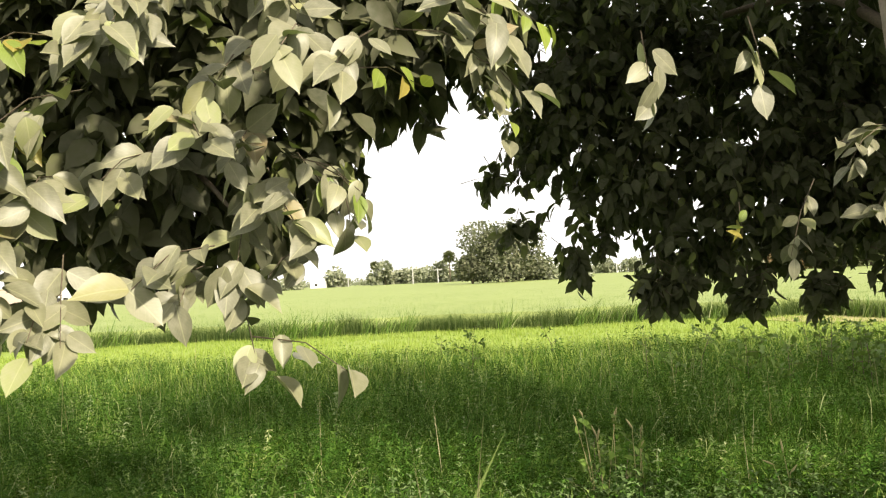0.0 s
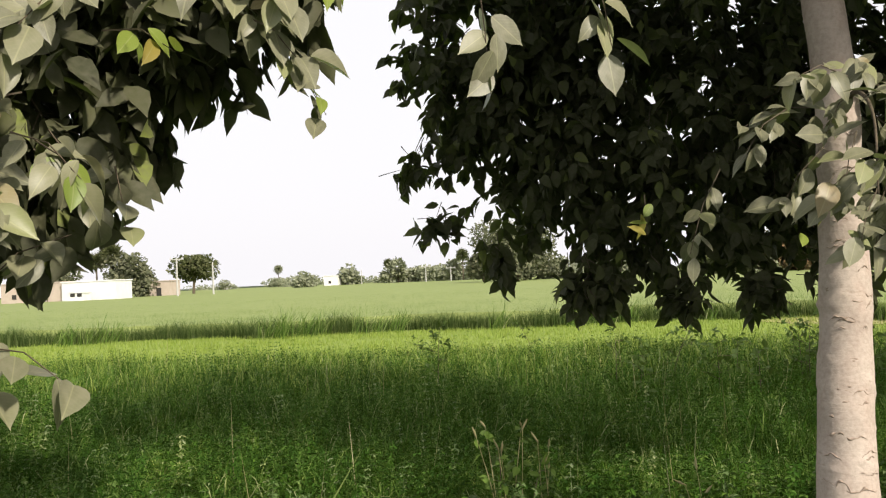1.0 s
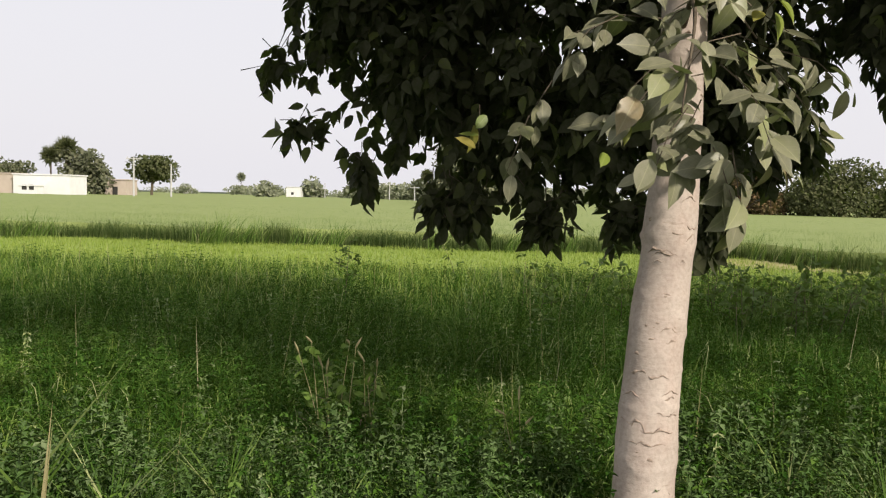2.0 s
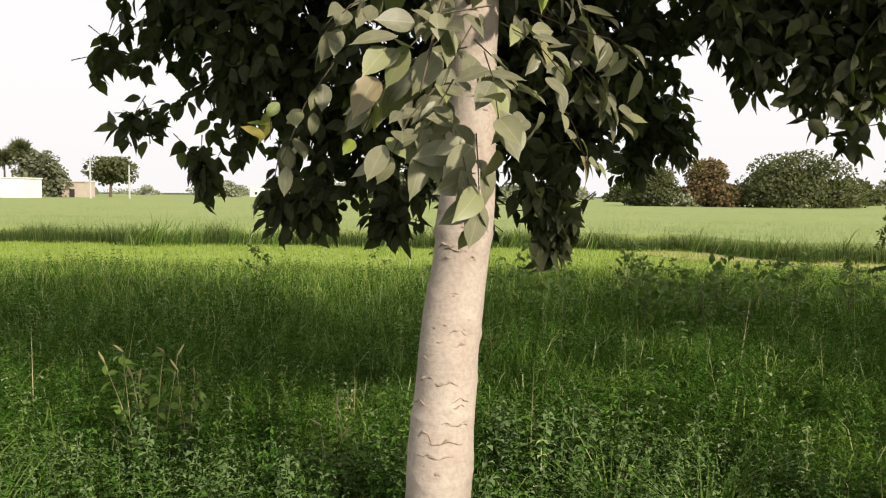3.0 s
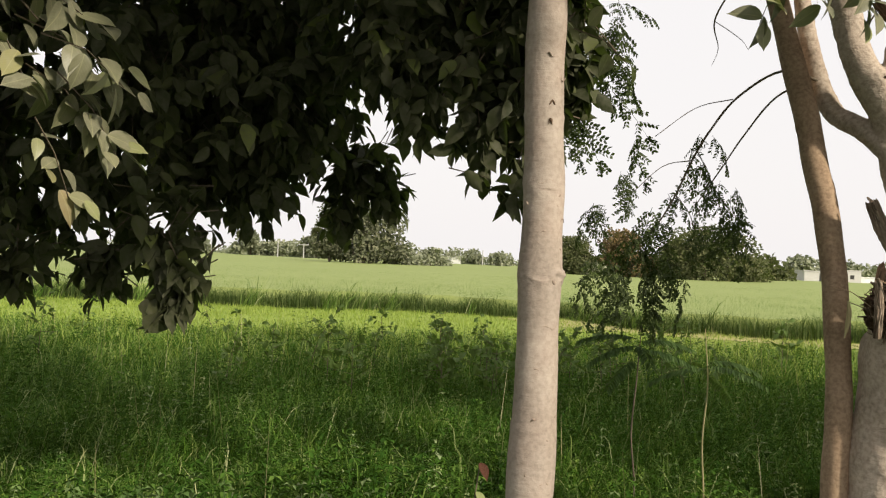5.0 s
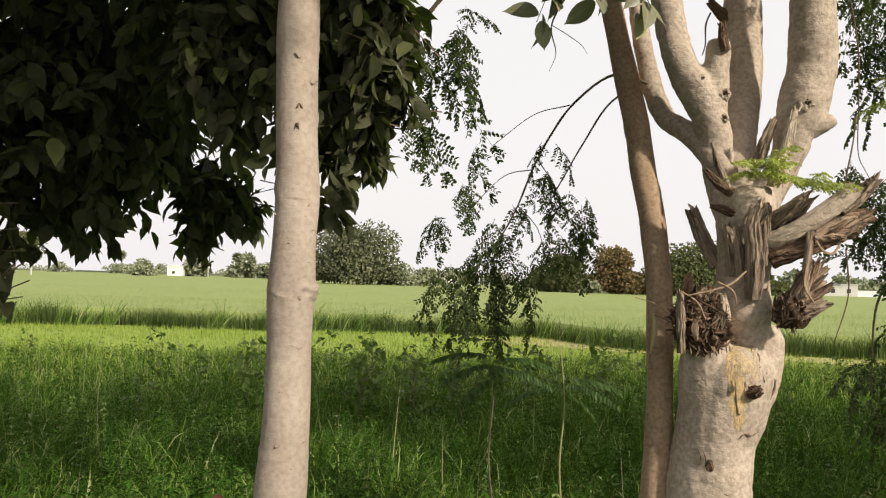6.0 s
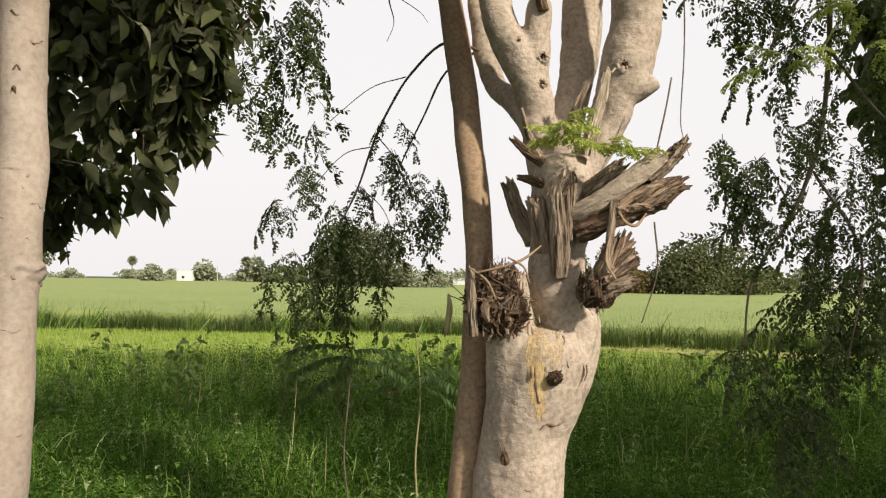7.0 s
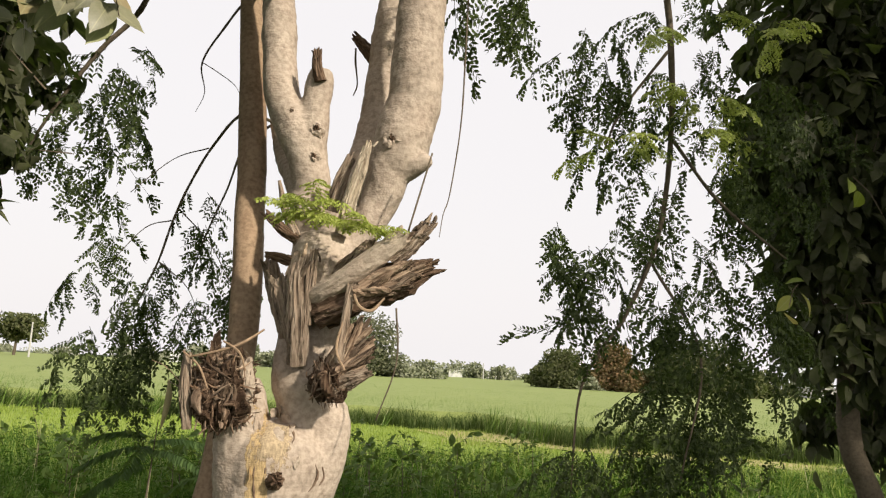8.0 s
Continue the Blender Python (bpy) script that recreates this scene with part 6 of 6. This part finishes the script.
# ---- distance ----
def far_tree(name, label, at, w, h, mat, seed, lobes=9, trunk=0.2, low=0.15, leaves=2600, leaf=0.03, depth=None):
    """A distant tree: trunk, and a lobed crown of many leaf clumps."""
    r = np.random.default_rng(seed)
    t_ = thing(name, label, "tree", (*at, 0), "trees across the fields")
    x, y = at
    child("trunk", mesh_of("trunk", *tube([(x, y, -0.2, h * 0.035), (x + h * 0.02, y, h * trunk, h * 0.028), (x, y, h * 0.6, h * 0.012)], 8, 3, 0.2), bark_twig), t_)
    n = leaves // lobes
    V, F_, o_ = [], [], 0
    for i in range(lobes):
        g = 2.4 * i + r.uniform(0, 1)
        rr = 0.32 * (i / max(lobes - 1, 1)) ** 0.5
        zc = h * (low + (1 - low) * r.uniform(0.3, 0.72))
        if i % 2 and low < 0.2:
            zc = h * (0.24 + 0.06 * r.uniform())
            rr = 0.34
        if i == 0:
            zc = h * 0.66
        c = np.array([x + w * rr * math.cos(g), y + (depth or w) * rr * math.sin(g), zc])
        rad = np.array([w * 0.26, (depth or w) * 0.26, min(h * 0.28, zc - h * low * 0.6, (h - zc) * 1.05)]) * r.uniform(0.85, 1.1)
        d = unit(r.normal(0, 1, (n, 3)))
        P = c + d * rad * (r.uniform(0.05, 1, n) ** 0.4)[:, None]
        L = 2.3 * leaf * h * r.uniform(0.7, 1.5, n)
        v, f = scatter(LOZENGE, P, d + r.normal(0, 0.7, (n, 3)), d + np.array([0, 0, 0.6]) + r.normal(0, 0.5, (n, 3)), L, L * 0.9)
        V.append(v)
        F_ += [tuple(j + o_ for j in q) for q in f]
        o_ += len(v)
    child("crown", mesh_of("crown", np.vstack(V), F_, mat), t_, kind="stuff")
    return t_


ROUND = "round dense dark green tree across the fields"
far_tree("round_tree", ROUND, (20.2, 88), 6.2, 5.2, far_leaf, 1, 10, 0.1, 0.06, 8500, 0.021)
far_tree("round_tree", "round tree flushed with reddish-brown new leaves", (26.2, 88.5), 6.4, 6.0, far_brown, 2, 10, 0.1, 0.06, 8500, 0.021)
far_tree("round_tree", "broad dense dark green tree across the fields", (35.3, 88), 12.0, 7.0, far_leaf, 3, 15, 0.1, 0.05, 13000, 0.018)
far_tree("bush", "low green bush beside the round trees", (22.6, 86), 3.0, 1.9, far_pale, 4, 6, 0.1, 0.05, 900, 0.06)
far_tree("round_tree", ROUND, (42.5, 92), 5.0, 3.6, far_leaf, 5, 7, 0.1, 0.06, 1600, 0.04)
far_tree("spreading_tree", "large spreading grey-green tree at the far field edge, haze in its colour", (-5.3, 120), 13.5, 10.4, far_mid, 6, 15, 0.12, 0.10, 11000, 0.016)
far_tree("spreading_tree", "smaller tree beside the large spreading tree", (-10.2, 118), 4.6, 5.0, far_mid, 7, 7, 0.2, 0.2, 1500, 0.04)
far_tree("bush", "green bushes along the field edge, paled by haze in their colour", (1.5, 122), 7.0, 4.2, far_pale, 8, 8, 0.1, 0.05, 1800, 0.04)
far_tree("bush", "green bushes along the field edge, paled by haze in their colour", (5.2, 126), 6.0, 3.4, far_pale, 9, 7, 0.1, 0.05, 1500, 0.05)
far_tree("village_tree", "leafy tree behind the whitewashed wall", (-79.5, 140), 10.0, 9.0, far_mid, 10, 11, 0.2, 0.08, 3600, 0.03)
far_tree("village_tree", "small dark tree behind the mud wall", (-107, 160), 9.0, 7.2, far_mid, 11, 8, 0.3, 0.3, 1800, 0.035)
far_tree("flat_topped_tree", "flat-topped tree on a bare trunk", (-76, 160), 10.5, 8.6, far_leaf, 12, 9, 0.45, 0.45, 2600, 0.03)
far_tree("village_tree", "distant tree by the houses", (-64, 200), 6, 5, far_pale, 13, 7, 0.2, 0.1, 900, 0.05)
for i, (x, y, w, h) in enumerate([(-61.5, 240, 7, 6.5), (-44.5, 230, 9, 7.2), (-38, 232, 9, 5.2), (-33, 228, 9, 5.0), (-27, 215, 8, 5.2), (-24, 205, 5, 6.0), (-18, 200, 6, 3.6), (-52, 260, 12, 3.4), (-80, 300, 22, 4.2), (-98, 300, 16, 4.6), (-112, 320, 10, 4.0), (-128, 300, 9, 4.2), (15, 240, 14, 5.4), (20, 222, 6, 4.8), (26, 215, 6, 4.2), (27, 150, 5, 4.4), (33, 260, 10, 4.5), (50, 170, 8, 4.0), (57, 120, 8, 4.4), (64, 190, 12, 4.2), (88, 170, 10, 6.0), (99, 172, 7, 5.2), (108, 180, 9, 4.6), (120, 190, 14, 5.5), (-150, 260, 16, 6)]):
    # Past 150 m the crown takes the colour with haze painted in.
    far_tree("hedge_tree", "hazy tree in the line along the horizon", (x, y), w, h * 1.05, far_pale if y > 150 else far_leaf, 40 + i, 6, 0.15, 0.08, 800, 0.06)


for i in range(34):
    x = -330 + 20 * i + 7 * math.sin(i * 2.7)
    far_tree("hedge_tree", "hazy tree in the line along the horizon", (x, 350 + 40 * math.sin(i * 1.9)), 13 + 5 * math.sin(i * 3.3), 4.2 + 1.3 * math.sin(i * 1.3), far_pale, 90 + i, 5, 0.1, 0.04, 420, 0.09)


def palm(at, h, seed):
    r = np.random.default_rng(seed)
    t_ = thing("palm_tree", "tall distant palm with a round head", "palm", (*at, 0), "distant palms")
    x, y = at
    child("trunk", mesh_of("trunk", *tube([(x, y, -0.2, h * 0.022), (x, y, h * 0.8, h * 0.016)], 7, 3), bark_twig), t_)
    n = 420
    d = unit(r.normal(0, 1, (n, 3)) + np.array([0, 0, 0.25]))
    P = np.array([x, y, h * 0.82]) + d * h * 0.03
    L = h * 0.2 * r.uniform(0.7, 1.1, n)
    # Past 250 m the palm head gets the haze-paled leaf colour.
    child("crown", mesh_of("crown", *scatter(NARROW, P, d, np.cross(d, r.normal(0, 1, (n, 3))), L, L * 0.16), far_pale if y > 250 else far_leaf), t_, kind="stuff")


palm((-112.7, 320), 9.6, 1)
palm((-21.8, 200), 8.4, 2)
palm((-47.5, 231), 7.6, 3)
palm((-82.5, 139), 10.8, 4)
palm((-85.5, 139), 9.0, 5)


def box(x0, x1, y0, y1, z0, z1):
    v = [(x, y, z) for z in (z0, z1) for y in (y0, y1) for x in (x0, x1)]
    return v, [(0, 2, 3, 1), (4, 5, 7, 6), (0, 1, 5, 4), (1, 3, 7, 5), (3, 2, 6, 7), (2, 0, 4, 6)]


def house(name, label, at, w, d, h, mat, door=None, windows=()):
    """A flat-roofed farm building: four walls, roof slab with parapet, door and window panels with interior shade in
    their colour.
    """
    x, y = at
    t_ = thing(name, label, "building", (x, y, 0), "farm buildings")
    child("wall", mesh_of("wall", *joined([box(x, x + w, y, y + 0.3, 0, h), box(x, x + w, y + d - 0.3, y + d, 0, h), box(x, x + 0.3, y + 0.3, y + d - 0.3, 0, h), box(x + w - 0.3, x + w, y + 0.3, y + d - 0.3, 0, h)]), mat), t_)
    child("roof", mesh_of("roof", *box(x - 0.15, x + w + 0.15, y - 0.15, y + d + 0.15, h, h + 0.18), mat), t_)
    # Openings are flat panels on the wall; the darkness inside is their colour.
    if door:
        child("door", mesh_of("door", *box(x + door, x + door + 1.0, y - 0.03, y, 0, 2.0), interior_shade), t_)
    for wx in windows:
        child("window", mesh_of("window", *box(x + wx, x + wx + 0.8, y - 0.03, y, 1.1, 1.9), interior_shade), t_)
    return t_


house("farm_wall_building", "long whitewashed farm building with a flat roof", (-80.3, 120), 9.6, 5, 3.5, whitewash)
house("mud_house", "low mud-brick house beside the whitewashed one", (-92, 121), 11.5, 6, 3.6, mud_brick, 6.5, (2.0,))
house("white_shed", "small white shed in front of the long wall", (-77.5, 117), 3.0, 2, 1.7, whitewash, None, (0.6, 1.8))
house("ruined_hut", "roofless mud-brick hut beside a tree", (-75.5, 140), 4.2, 4, 3.2, mud_brick, 1.4)
house("pump_house", "small white pump house with a dark doorway", (-46.6, 236), 2.6, 2.5, 2.6, whitewash, 0.9)
house("far_house", "distant pale house among trees", (-69, 236), 4.5, 4, 3.4, whitewash, None, (1.5,))
house("far_house", "distant pale house among trees", (-63, 240), 4.0, 4, 2.0, whitewash)
house("far_house", "distant low grey farm building", (78.5, 150), 8.5, 5, 2.3, concrete, 3.0, (6.0,))
house("far_house", "distant grey concrete house block", (87.0, 151), 3.4, 5, 2.7, concrete, None, (1.2,))
house("far_wall", "long low whitewashed boundary wall", (90.8, 152), 14, 1.2, 1.5, whitewash)
house("far_house", "distant pale house among trees", (13.0, 236), 4.0, 4, 2.4, whitewash)
house("far_house", "distant pale house among trees", (24.0, 240), 7.0, 4, 2.2, whitewash)
house("far_house", "distant pale house among trees", (-131, 300), 5.0, 4, 2.6, whitewash)


def pole(at, h, arms):
    x, y = at
    t_ = thing("power_pole", "concrete power pole with a crossarm", "utility pole", (x, y, 0), "power poles")
    child("post", mesh_of("post", *tube([(x, y, -0.2, 0.17), (x, y, h, 0.11)], 8, 2), concrete), t_)
    if arms:
        arm = child("crossarm", mesh_of("crossarm", *box(x - 1.2, x + 1.2, y - 0.06, y + 0.06, h - 0.25, h - 0.1), concrete), t_)
        for dx in (-1.05, 0.0, 1.05):
            child("insulator", mesh_of("insulator", *tube([(x + dx, y, h - 0.1, 0.06), (x + dx, y, h + 0.25, 0.05)], 6, 2), concrete), arm)


pole((-60.1, 120), 6.6, True)
pole((-57.5, 128), 6.0, False)
pole((-31.5, 200), 4.6, True)
pole((-24.5, 196), 3.9, True)
pole((-57.0, 236), 5.0, False)
pole((20.3, 200), 4.4, False)
